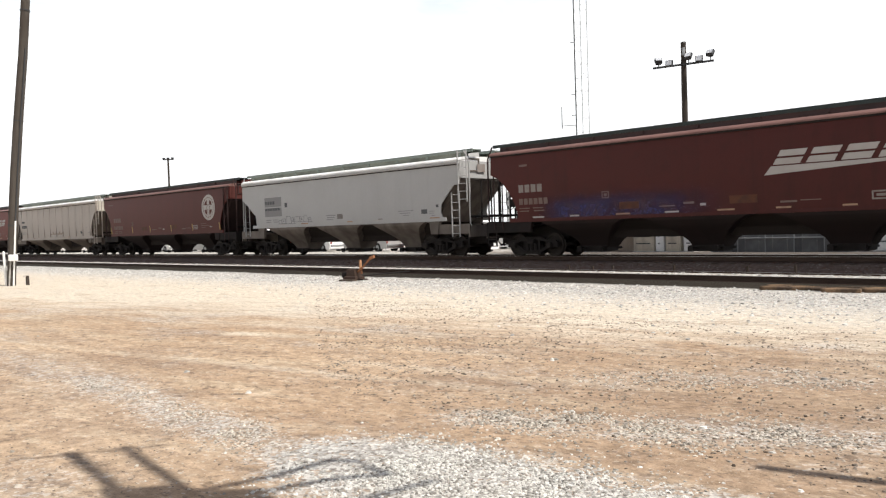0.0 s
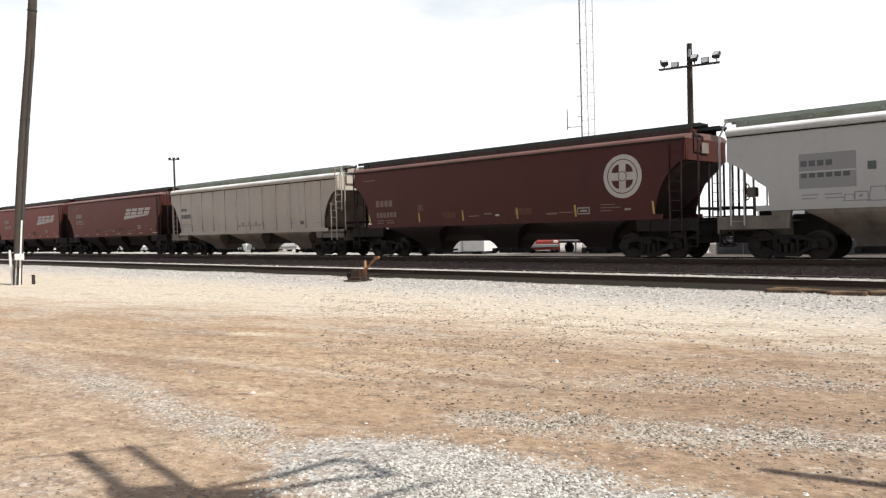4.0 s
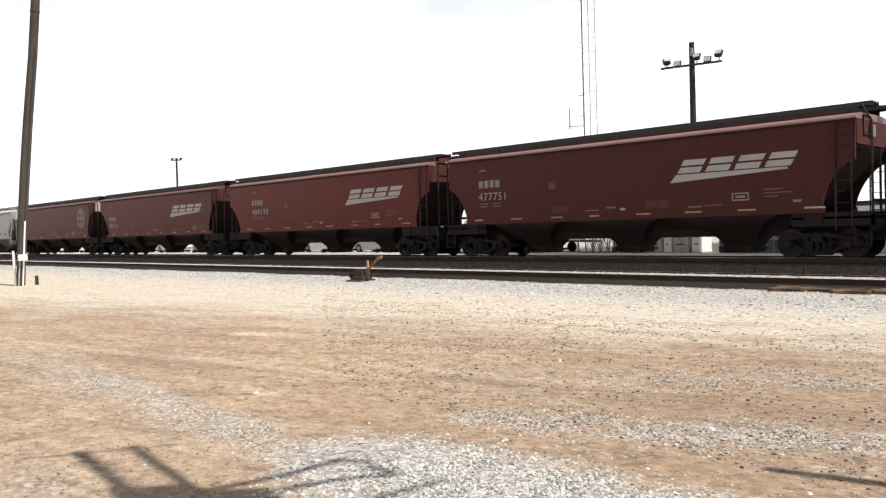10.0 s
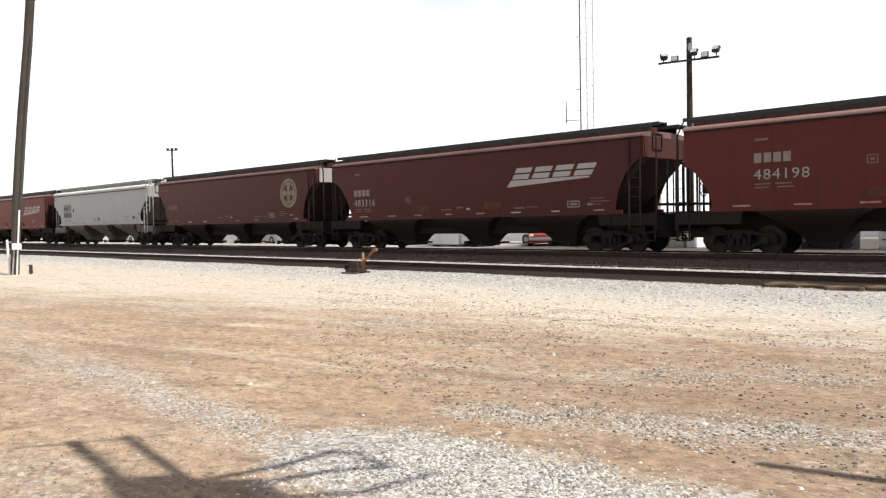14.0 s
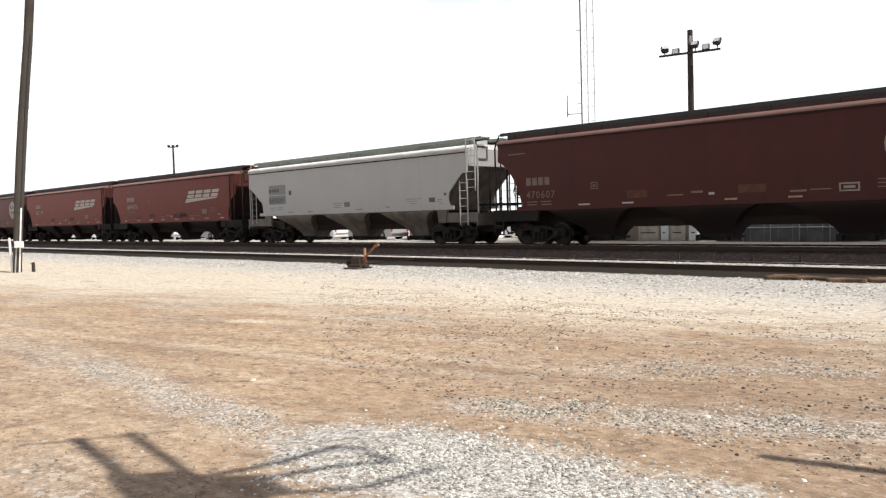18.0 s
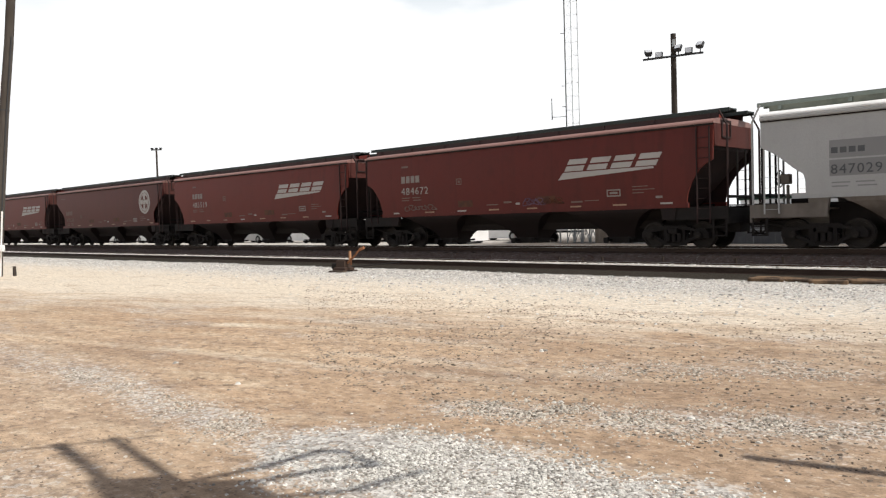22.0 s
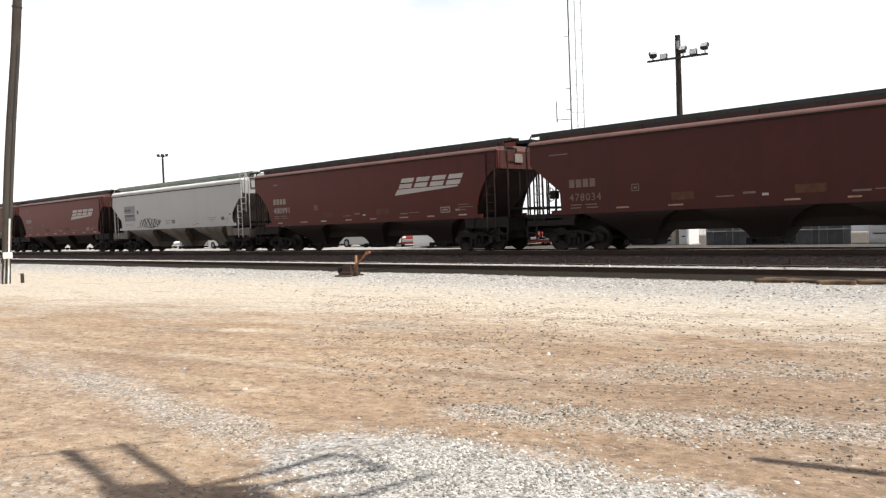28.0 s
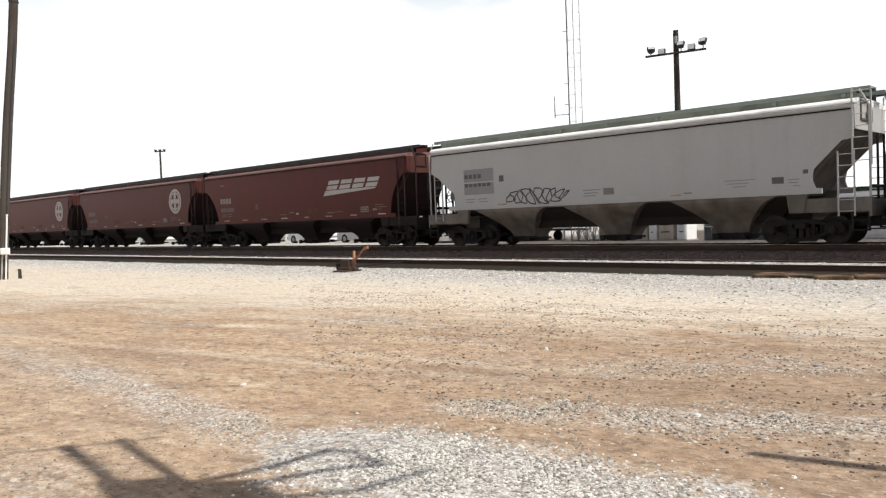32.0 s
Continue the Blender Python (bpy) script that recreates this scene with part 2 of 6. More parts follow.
TIE = material("creosoted_tie", (0.06, 0.044, 0.034), 0.9, spots=(((0.14, 0.105, 0.075), 2.0, 0.45, 0.75, 0.8),), grain=0.3, per_thing=0.35, streak=((0.03, 0.023, 0.018), (0.3, 9, 9), 0.5, 0.7, 0.7))
WOOD = material("weathered_pole_wood", (0.085, 0.074, 0.064), 0.9, spots=(((0.055, 0.045, 0.036), 1.2, 0.4, 0.7, 0.8),), grain=0.15, streak=((0.045, 0.035, 0.03), (14, 14, 0.5), 0.5, 0.72, 0.8), bump=0.4, bump_scale=20)
DARK_WOOD = material("dark_pole_wood", (0.045, 0.036, 0.03), 0.9, grain=0.2, streak=((0.09, 0.07, 0.055), (14, 14, 0.4), 0.5, 0.72, 0.7))
STEEL = material("galvanised_steel", (0.33, 0.34, 0.34), 0.5, 0.6, grain=0.12)
DARK_STEEL = material("dark_painted_steel", (0.05, 0.052, 0.055), 0.6, 0.2, grain=0.15)
WHITE = material("white_gloss_paint", (0.86, 0.86, 0.845), 0.45, spots=(((0.72, 0.71, 0.68), 1.5, 0.45, 0.75, 0.6),))
RED = material("faded_red_paint", (0.30, 0.055, 0.045), 0.5, spots=(((0.22, 0.05, 0.04), 1.0, 0.4, 0.7, 0.5),))
GLASS = material("tinted_window_glass", (0.03, 0.035, 0.04), 0.08, spec=0.6)
RUBBER = material("tyre_rubber", (0.025, 0.025, 0.025), 0.85, grain=0.2)
RUST = material("orange_rust", (0.31, 0.13, 0.060), 0.85, spots=(((0.16, 0.07, 0.035), 9.0, 0.4, 0.7, 0.8),), grain=0.2)
STONE_PALE = material("pale_crushed_stone", (0.46, 0.44, 0.41), 0.95, per_thing=0.0, spots=(((0.26, 0.245, 0.225), 7.0, 0.45, 0.7, 0.7),), grain=0.25)


# beds of loose stone on the plan
TONGUE = ((-10.4, 4.06), (-9.4, 4.0), (-7.26, 3.80), (-6.36, 3.73), (-5.5, 3.62))
FAINT = ((-15.0, 3.9), (-11.6, 4.1), (-9.2, 4.0))
BED = ((-4.75, 3.72), (-3.9, 3.95), (-3.0, 4.0), (-2.3, 4.12))
STRIP = ((-4.9, 5.45), (-4.18, 5.72), (-3.69, 5.86), (-3.09, 6.21), (-2.52, 6.55), (-0.8, 7.1))
UPPER = ((-5.1, 8.0), (-3.9, 8.52), (-2.5, 9.3))


def ground_material():
    """Tan dirt with gravel, whiter and denser towards the tracks, in wheel-worn bands."""
    m = bpy.data.materials.new("dirt_and_gravel")
    m.use_nodes = True
    n, l = m.node_tree.nodes, m.node_tree.links
    b = n["Principled BSDF"]
    b.inputs["Roughness"].default_value = 0.95
    b.inputs["Specular IOR Level"].default_value = 0.15
    co = n.new("ShaderNodeTexCoord")
    sep = n.new("ShaderNodeSeparateXYZ")
    l.new(co.outputs["Object"], sep.inputs[0])

    def noise_of(s, detail=4.0, stretch=None, rough=0.55, at=None):
        tex = n.new("ShaderNodeTexNoise")
        tex.inputs["Scale"].default_value, tex.inputs["Detail"].default_value, tex.inputs["Roughness"].default_value = s, detail, rough
        if stretch:
            mp = n.new("ShaderNodeMapping")
            mp.inputs["Scale"].default_value = stretch
            l.new(at or co.outputs["Object"], mp.inputs[0])
            l.new(mp.outputs[0], tex.inputs["Vector"])
        else:
            l.new(co.outputs["Object"], tex.inputs["Vector"])
        return tex.outputs["Fac"]

    def span(v, low, high, to=(0.0, 1.0)):
        r = n.new("ShaderNodeMapRange")
        r.inputs[1].default_value, r.inputs[2].default_value = low, high
        r.inputs[3].default_value, r.inputs[4].default_value = to
        l.new(v, r.inputs[0])
        return r.outputs[0]

    def calc(op, a, c):
        k = n.new("ShaderNodeMath")
        k.operation = op
        for i, v in enumerate((a, c)):
            if isinstance(v, (int, float)):
                k.inputs[i].default_value = v
            else:
                l.new(v, k.inputs[i])
        return k.outputs[0]

    def mix(fac, a, c, kind="MIX"):
        k = n.new("ShaderNodeMix")
        k.data_type, k.blend_type = "RGBA", kind
        for i, v in ((0, fac), (6, a), (7, c)):
            if isinstance(v, (tuple, float, int)):
                k.inputs[i].default_value = v if i == 0 else (*v, 1)
            else:
                l.new(v, k.inputs[i])
        return k.outputs[2]

    x, y = sep.outputs["X"], sep.outputs["Y"]
    # wheel bands run a little askew to the tracks: along is metres down a band, v across them
    along, v = calc("ADD", x, calc("MULTIPLY", y, 0.206)), calc("SUBTRACT", y, calc("MULTIPLY", x, 0.206))
    skew = n.new("ShaderNodeCombineXYZ")
    l.new(along, skew.inputs[0])
    l.new(v, skew.inputs[1])
    lane = skew.outputs[0]
    wide, mid = noise_of(0.16, 4.0, (0.45, 1.0, 1.0)), noise_of(0.8, 5.0, (0.5, 1.1, 1.0))
    ruts = noise_of(1.0, 5.0, (0.2, 1.25, 1.0), at=lane)
    lanes = noise_of(1.0, 4.0, (0.15, 0.5, 1.0), at=lane)
    scuffs = noise_of(1.0, 4.0, (3.6, 4.6, 1.0), 0.7, at=lane)
    dirt = mix(span(wide, 0.38, 0.62), (0.42, 0.292, 0.190), (0.50, 0.370, 0.253))
    dirt = mix(calc("MULTIPLY", span(lanes, 0.49, 0.60), 0.7), dirt, (0.315, 0.218, 0.149))
    dirt = mix(calc("MULTIPLY", span(ruts, 0.55, 0.68), 0.7), dirt, (0.50, 0.395, 0.28))
    dirt = mix(calc("MULTIPLY", span(mid, 0.50, 0.70), 0.45), dirt, (0.30, 0.217, 0.156))
    smears = noise_of(1.0, 5.0, (0.7, 1.7, 1.0), 0.6, at=lane)
    dirt = mix(calc("MULTIPLY", span(smears, 0.54, 0.66), 0.55), dirt, (0.26, 0.185, 0.13))
    dirt = mix(calc("MULTIPLY", span(smears, 0.44, 0.34), 0.55), dirt, (0.56, 0.45, 0.33))
    dirt = mix(calc("MULTIPLY", span(scuffs, 0.56, 0.64), 0.8), dirt, (0.19, 0.135, 0.098))
    dirt = mix(calc("MULTIPLY", span(scuffs, 0.43, 0.35), 0.65), dirt, (0.56, 0.455, 0.34))
    wob = calc("MULTIPLY", calc("SUBTRACT", noise_of(1.1, 4.0), 0.5), 1.3)
    fine_wob = calc("MULTIPLY", calc("SUBTRACT", noise_of(3.2, 5.0, rough=0.65), 0.5), 0.75)
    flat_at = n.new("ShaderNodeCombineXYZ")
    l.new(calc("ADD", x, calc("ADD", calc("MULTIPLY", wob, 0.35), fine_wob)), flat_at.inputs[0])
    l.new(calc("ADD", y, calc("ADD", calc("MULTIPLY", wob, 0.28), calc("MULTIPLY", fine_wob, 0.7))), flat_at.inputs[1])

    def vec(op, p, q, out=0):
        k = n.new("ShaderNodeVectorMath")
        k.operation = op
        for i, v in enumerate((p, q)):
            if v is None:
                continue
            if isinstance(v, tuple):
                k.inputs[i].default_value = v
            else:
                l.new(v, k.inputs[i])
        return k.outputs[out]

    def near_line(points, inner, outer):
        """1 within inner metres of a line on the plan, 0 beyond outer."""
        least = None
        for (x0, y0), (x1, y1) in zip(points, points[1:]):
            d, long = (x1 - x0, y1 - y0, 0.0), (x1 - x0) ** 2 + (y1 - y0) ** 2
            off = vec("SUBTRACT", flat_at.outputs[0], (x0, y0, 0.0))
            u = span(vec("DOT_PRODUCT", off, d, 1), 0.0, long)
            k = n.new("ShaderNodeVectorMath")
            k.operation = "SCALE"
            k.inputs[0].default_value = d
            l.new(u, k.inputs[3])
            away = vec("LENGTH", vec("SUBTRACT", off, k.outputs[0]), None, 1)
            least = away if least is None else calc("MINIMUM", least, away)
        return span(least, outer, inner)

    for line, w, amount in ((((-18.0, 4.2), (-12.1, 5.28), (-8.8, 5.85), (-5.4, 6.7)), 0.09, 0.36), (((-12.6, 7.6), (-10.8, 8.16), (-9.9, 8.55)), 0.17, 0.95), (((-9.0, 6.6), (-4.0, 7.6)), 0.12, 0.35)):
        dirt = mix(calc("MULTIPLY", near_line(line, w * 0.4, w * 2.2), calc("MULTIPLY", span(mid, 0.36, 0.56), amount)), dirt, (0.64, 0.545, 0.42))
    for line, w, amount in ((((-16.5, 6.45), (-13.0, 7.2), (-10.2, 7.72)), 0.07, 0.6), (((-12.0, 8.8), (-7.0, 9.4), (-2.0, 10.4)), 0.12, 0.45), (((-6.5, 7.0), (-2.0, 7.9)), 0.2, 0.45)):
        dirt = mix(calc("MULTIPLY", near_line(line, w * 0.4, w * 2.2), calc("MULTIPLY", span(smears, 0.40, 0.56), amount)), dirt, (0.25, 0.172, 0.118))
    dirt = mix(calc("MULTIPLY", near_line(((-10.0, 3.35), (-7.6, 3.15), (-6.0, 2.9)), 0.25, 0.95), 0.2), dirt, (0.60, 0.475, 0.35))
    # a darker, browner stretch towards the east end
    dirt = mix(calc("MULTIPLY", span(calc("ADD", x, calc("MULTIPLY", wide, 4.0)), -6.0, 1.0), 0.65), dirt, (0.27, 0.195, 0.138))
    # pale dust gathers towards the ballast
    rag = calc("MULTIPLY", calc("SUBTRACT", noise_of(1.0, 5.0, (0.28, 1.0, 1.0), 0.65, at=lane), 0.5), 9.0)
    fray = calc("MULTIPLY", calc("SUBTRACT", noise_of(1.0, 5.0, (0.9, 2.6, 1.0), 0.7, at=lane), 0.5), 4.0)
    dust = span(calc("ADD", calc("ADD", v, rag), fray), 10.6, 14.6)
    dirt = mix(calc("MULTIPLY", dust, 0.88), dirt, (0.685, 0.61, 0.50))
    dirt = mix(calc("MULTIPLY", calc("MULTIPLY", span(smears, 0.57, 0.64), dust), 0.55), dirt, (0.40, 0.30, 0.21))
    # how much of the ground is stone: a belt beside the track, a tongue and a bed by the camera, a slanting strip and patches between
    yw, xw = calc("ADD", y, wob), calc("ADD", x, wob)
    belt = span(calc("ADD", yw, calc("MULTIPLY", span(x, -14.0, -4.0), 0.7)), 13.2, 17.4)
    tongue = near_line(TONGUE, 0.16, 0.50)
    faint = near_line(FAINT, 0.15, 0.75)
    bed = near_line(BED, 0.55, 0.95)
    strip = near_line(STRIP, 0.14, 0.55)
    upper = near_line(UPPER, 0.10, 0.6)
    patches = span(calc("ADD", mid, calc("MULTIPLY", noise_of(2.6, 4.0), 0.35)), 0.70, 0.90)
    close = calc("MAXIMUM", calc("MAXIMUM", calc("MULTIPLY", tongue, 0.58), calc("MULTIPLY", bed, 0.92)), calc("MAXIMUM", calc("MULTIPLY", faint, 0.38), calc("MAXIMUM", calc("MULTIPLY", strip, 0.52), calc("MULTIPLY", upper, 0.26))))
    stone = calc("MAXIMUM", calc("MULTIPLY", belt, 0.9), calc("MULTIPLY", close, span(calc("ADD", mid, calc("MULTIPLY", calc("SUBTRACT", noise_of(3.0, 5.0), 0.5), 0.9)), 0.26, 0.50)))
    stone = calc("MAXIMUM", stone, calc("MULTIPLY", patches, 0.45))
    pieces = n.new("ShaderNodeTexVoronoi")
    pieces.inputs["Scale"].default_value = 27.0
    l.new(co.outputs["Object"], pieces.inputs["Vector"])
    bw = n.new("ShaderNodeRGBToBW")
    l.new(pieces.outputs["Color"], bw.inputs[0])
    rock = mix(span(bw.outputs[0], 0.25, 0.8), (0.18, 0.17, 0.158), (0.69, 0.675, 0.645))
    speck = span(calc("ADD", bw.outputs[0], calc("MULTIPLY", stone, 0.75)), 0.82, 0.95)
    col = mix(calc("MULTIPLY", speck, calc("ADD", calc("MULTIPLY", stone, 0.85), 0.12)), dirt, rock)
    col = mix(calc("MULTIPLY", stone, 0.36), col, (0.50, 0.485, 0.455))
    # brown bed of the train, its colour darkened for the train's shade
    bed_shade = calc("MULTIPLY", span(calc("ADD", y, calc("MULTIPLY", wob, 0.25)), 22.45, 22.75), span(y, 29.5, 28.2))
    col = mix(calc("MULTIPLY", bed_shade, 0.88), col, (0.080, 0.044, 0.034))
    # darker ground beyond the train's bed, towards the east
    far_dark = calc("MULTIPLY", calc("MULTIPLY", span(y, 28.0, 29.0), span(yw, 62.0, 56.0)), span(calc("ADD", x, calc("MULTIPLY", wob, 3.0)), -37.0, -31.5))
    col = mix(calc("MULTIPLY", far_dark, 0.88), col, (0.075, 0.060, 0.050))
    fine = noise_of(55.0, 3.0)
    clods = noise_of(7.5, 6.0, (0.8, 1.1, 1.0), 0.7)
    col = mix(1.0, col, mix(span(clods, 0.34, 0.66), (0.70, 0.69, 0.68), (1.22, 1.22, 1.22)), "MULTIPLY")
    crumbs = noise_of(17.0, 2.0, (0.8, 1.1, 1.0))
    col = mix(calc("MULTIPLY", span(crumbs, 0.61, 0.67), 0.65), col, (0.15, 0.115, 0.09))
    col = mix(calc("MULTIPLY", span(crumbs, 0.37, 0.31), 0.45), col, (0.62, 0.56, 0.48))
    # a near-black olive band on the yard side of the near rail
    rail_band = calc("MULTIPLY", span(calc("ADD", y, calc("MULTIPLY", wob, 0.4)), 19.35, 19.6), span(y, 21.24, 21.2))
    col = mix(calc("MULTIPLY", rail_band, 0.975), col, (0.020, 0.0155, 0.010))
    col = mix(1.0, col, mix(span(fine, 0.3, 0.7), (0.86, 0.86, 0.86), (1.12, 1.12, 1.12)), "MULTIPLY")
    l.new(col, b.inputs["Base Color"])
    bump_a = n.new("ShaderNodeBump")
    bump_a.inputs["Strength"].default_value, bump_a.inputs["Distance"].default_value = 0.55, 0.03
    l.new(calc("ADD", calc("MULTIPLY", pieces.outputs["Distance"], calc("ADD", stone, 0.25)), calc("MULTIPLY", fine, 0.5)), bump_a.inputs["Height"])
    l.new(bump_a.outputs[0], b.inputs["Normal"])
    return m


DIRT = ground_material()


# ---- mesh helpers ----
def mesh_of(bm, name, mat, smooth=None):
    bmesh.ops.recalc_face_normals(bm, faces=bm.faces)
    me = bpy.data.meshes.new(name)
    bm.to_mesh(me)
    bm.free()
    for one in (mat if isinstance(mat, (list, tuple)) else (mat,)):
        me.materials.append(one)
    if smooth is not None:
        for f in me.polygons:
            f.use_smooth = True
        me.set_sharp_from_angle(angle=radians(smooth))
    return me


def part(name, bm, mat, parent=None, label="", at=None, smooth=None):
    ob = new(name, mesh_of(bm, name, mat, smooth) if isinstance(bm, bmesh.types.BMesh) else bm)
    if parent:
        ob.parent = parent
    if at is not None:
        ob.matrix_basis = at
    return tagged(ob, label)


def thing(name, label, category, at=None, group="", kind=""):
    ob = new(name)
    ob.empty_display_size = 0.3
    if at is not None:
        ob.matrix_basis = at
    return tagged(ob, label, category, group, kind)


def box(bm, x0, x1, y0, y1, z0, z1, bevel=0.0):
    made = bmesh.ops.create_cube(bm, size=1.0, matrix=Matrix.Translation(((x0 + x1) / 2, (y0 + y1) / 2, (z0 + z1) / 2)) @ Matrix.Diagonal((x1 - x0, y1 - y0, z1 - z0, 1)))
    if bevel:
        edges = list({e for v in made["verts"] for e in v.link_edges})
        bmesh.ops.bevel(bm, geom=edges, offset=bevel, segments=1, affect="EDGES", profile=0.5)
    return bm


def rod(bm, a, b, r, r2=None, seg=8):
    a, b = Vector(a), Vector(b)
    d = b - a
    m = Matrix.Translation((a + b) / 2) @ d.to_track_quat("Z", "Y").to_matrix().to_4x4()
    bmesh.ops.create_cone(bm, cap_ends=True, segments=seg, radius1=r, radius2=r if r2 is None else r2, depth=d.length, matrix=m)
    return bm


def prism(bm, points, y0, y1):
    """An outline in x and z, drawn out from y0 to y1."""
    a = [bm.verts.new((x, y0, z)) for x, z in points]
    b = [bm.verts.new((x, y1, z)) for x, z in points]
    bm.faces.new(a)
    bm.faces.new(b[::-1])
    for i in range(len(points)):
        j = (i + 1) % len(points)
        bm.faces.new((a[i], a[j], b[j], b[i]))
    return bm


def loft(bm, rings, closed=True, caps=True):
    """Skins a row of rings with the same number of points."""
    rows = [[bm.verts.new(p) for p in ring] for ring in rings]
    k = len(rows[0])
    for r0, r1 in zip(rows, rows[1:]):
        for i in range(k if closed else k - 1):
            j = (i + 1) % k
            bm.faces.new((r0[i], r0[j], r1[j], r1[i]))
    if caps:
        bm.faces.new(rows[0][::-1])
        bm.faces.new(rows[-1])
    return bm


def B():
    return bmesh.new()


# ---- ground and tracks ----
def ground_height(x, y):
    """The yard is nearly level; it swells to the ballast under the two tracks and lies a little lower beyond them."""
    def ease(a, b, v):
        k = min(1.0, max(0.0, (v - a) / (b - a)))
        return k * k * (3 - 2 * k)
    z = 0.05 * ease(18.6, 20.6, y) + 0.135 * (ease(21.21, 21.27, y) - ease(22.34, 22.46, y)) + 0.30 * ease(24.35, 25.0, y) - 0.30 * ease(28.0, 30.5, y)
    if 0.3 < y < 20 and -45 < x < 12:
        z += 0.035 * noise.noise((x * 0.35, y * 0.5, 1.3)) + 0.012 * noise.noise((x * 1.7, y * 2.1, 4.0))
    return z


def build_ground():
    xs = [-3000, -1500, -700, -350, -200, -120, -80, -60] + [-50 + 0.5 * i for i in range(140)] + [20, 30, 50, 90, 160, 350, 800, 1700, 3000]
    ys = [-3000, -1200, -500, -200, -80, -30, -12, -5, -2] + [0.4 * i for i in range(52)] + [20.95, 21.1, 21.21, 21.24, 21.27, 21.6, 22.0, 22.34, 22.38, 22.42, 22.46, 22.64, 22.9, 23.3, 23.8, 24.2, 24.35, 24.5, 24.65, 24.8, 24.9, 25.0, 25.2] + [25.6 + 0.4 * i for i in range(18)] + [33, 34, 36, 40, 50, 70, 110, 200, 400, 900, 2000, 4000]
    verts = [(x, y, ground_height(x, y)) for y in ys for x in xs]
    k = len(xs)
    faces = [(j * k + i, j * k + i + 1, (j + 1) * k + i + 1, (j + 1) * k + i) for j in range(len(ys) - 1) for i in range(k - 1)]
    me = bpy.data.meshes.new("ground")
    me.from_pydata(verts, [], faces)
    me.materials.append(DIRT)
    for f in me.polygons:
        f.use_smooth = True
    tagged(new("ground", me), "tan dirt yard with pale gravel patches and worn wheel bands", "ground", kind="structure")


build_ground()


def stones(name, label, count, spread, size, mat, seed):
    """Loose angular stones lying on the ground, joined as one."""
    rnd = random.Random(seed)
    verts, faces = [], []
    for _ in range(count):
        x, y = spread(rnd)
        s = size * (0.45 + 1.1 * rnd.random() ** 2.2)
        a, q = rnd.random() * 6.283, 0.6 + 0.4 * rnd.random()
        c, d = math.cos(a), math.sin(a)
        z, high = ground_height(x, y) - 0.15 * s, s * rnd.uniform(0.34, 0.72)
        o, k = len(verts), rnd.choice((4, 5, 5))
        lean = rnd.uniform(-0.2, 0.2) * s
        for level, shrink in ((0.0, 1.0), (1.0, rnd.uniform(0.4, 0.75))):
            for i in range(k):
                r = s * shrink * rnd.uniform(0.75, 1.15)
                px, py = r * math.cos(6.283 * i / k + 0.5 * level) + lean * level, r * q * math.sin(6.283 * i / k + 0.5 * level)
                verts.append((x + px * c - py * d, y + px * d + py * c, z + level * high * rnd.uniform(0.75, 1.1)))
        faces += [(o + i, o + (i + 1) % k, o + k + (i + 1) % k, o + k + i) for i in range(k)]
        faces.append(tuple(o + k + i for i in range(k)))
    me = bpy.data.meshes.new(name)
    me.from_pydata(verts, [], faces)
    me.materials.append(mat)
    tagged(new(name, me), label, "gravel", kind="stuff")


def stone_paint(name, dark, pale):
    m = material(name, pale, 0.95)
    n, l = m.node_tree.nodes, m.node_tree.links
    geo = n.new("ShaderNodeNewGeometry")
    mix = n.new("ShaderNodeMix")
    mix.data_type = "RGBA"
    mix.inputs[6].default_value, mix.inputs[7].default_value = (*dark, 1), (*pale, 1)
    l.new(geo.outputs["Random Per Island"], mix.inputs[0])
    l.new(mix.outputs[2], n["Principled BSDF"].inputs["Base Color"])
    return m


GRAVEL_MIX = stone_paint("mixed_gravel", (0.22, 0.204, 0.18), (0.78, 0.76, 0.71))
TONGUE_MIX = stone_paint("dusty_pale_gravel", (0.20, 0.168, 0.132), (0.68, 0.625, 0.545))
BALLAST_MIX = stone_paint("pale_ballast", (0.24, 0.23, 0.215), (0.78, 0.765, 0.735))
YARD_MIX = stone_paint("tan_gravel", (0.13, 0.097, 0.072), (0.50, 0.42, 0.335))
CRUMB_MIX = stone_paint("dark_crumbs", (0.07, 0.052, 0.04), (0.44, 0.37, 0.30))
DIRTY_MIX = stone_paint("dusty_grey_gravel", (0.15, 0.13, 0.107), (0.66, 0.61, 0.53))
# brown stones with the train's shade put into their colour
SHADED_MIX = stone_paint("shaded_brown_ballast", (0.050, 0.027, 0.021), (0.16, 0.095, 0.076))


def along(rnd, line, spread):
    """A place scattered about a line on the plan."""
    i = rnd.randrange(len(line) - 1)
    u = rnd.random()
    (x0, y0), (x1, y1) = line[i], line[i + 1]
    return x0 + (x1 - x0) * u + rnd.gauss(0, spread), y0 + (y1 - y0) * u + rnd.gauss(0, spread)


def in_tongue(rnd):
    while True:
        x, y = along(rnd, TONGUE, 0.2)
        if noise.noise((x * 1.1, y * 1.9, 7.0)) + 0.5 * noise.noise((x * 3.1, y * 4.0, 2.0)) > rnd.uniform(-0.55, 0.4):
            return x, y


def in_near_bed(rnd):
    while True:
        x, y = along(rnd, BED, 0.40)
        if noise.noise((x * 1.1, y * 1.9, 7.0)) + 0.5 * noise.noise((x * 3.1, y * 4.0, 2.0)) > rnd.uniform(-0.55, 0.4):
            return x, y


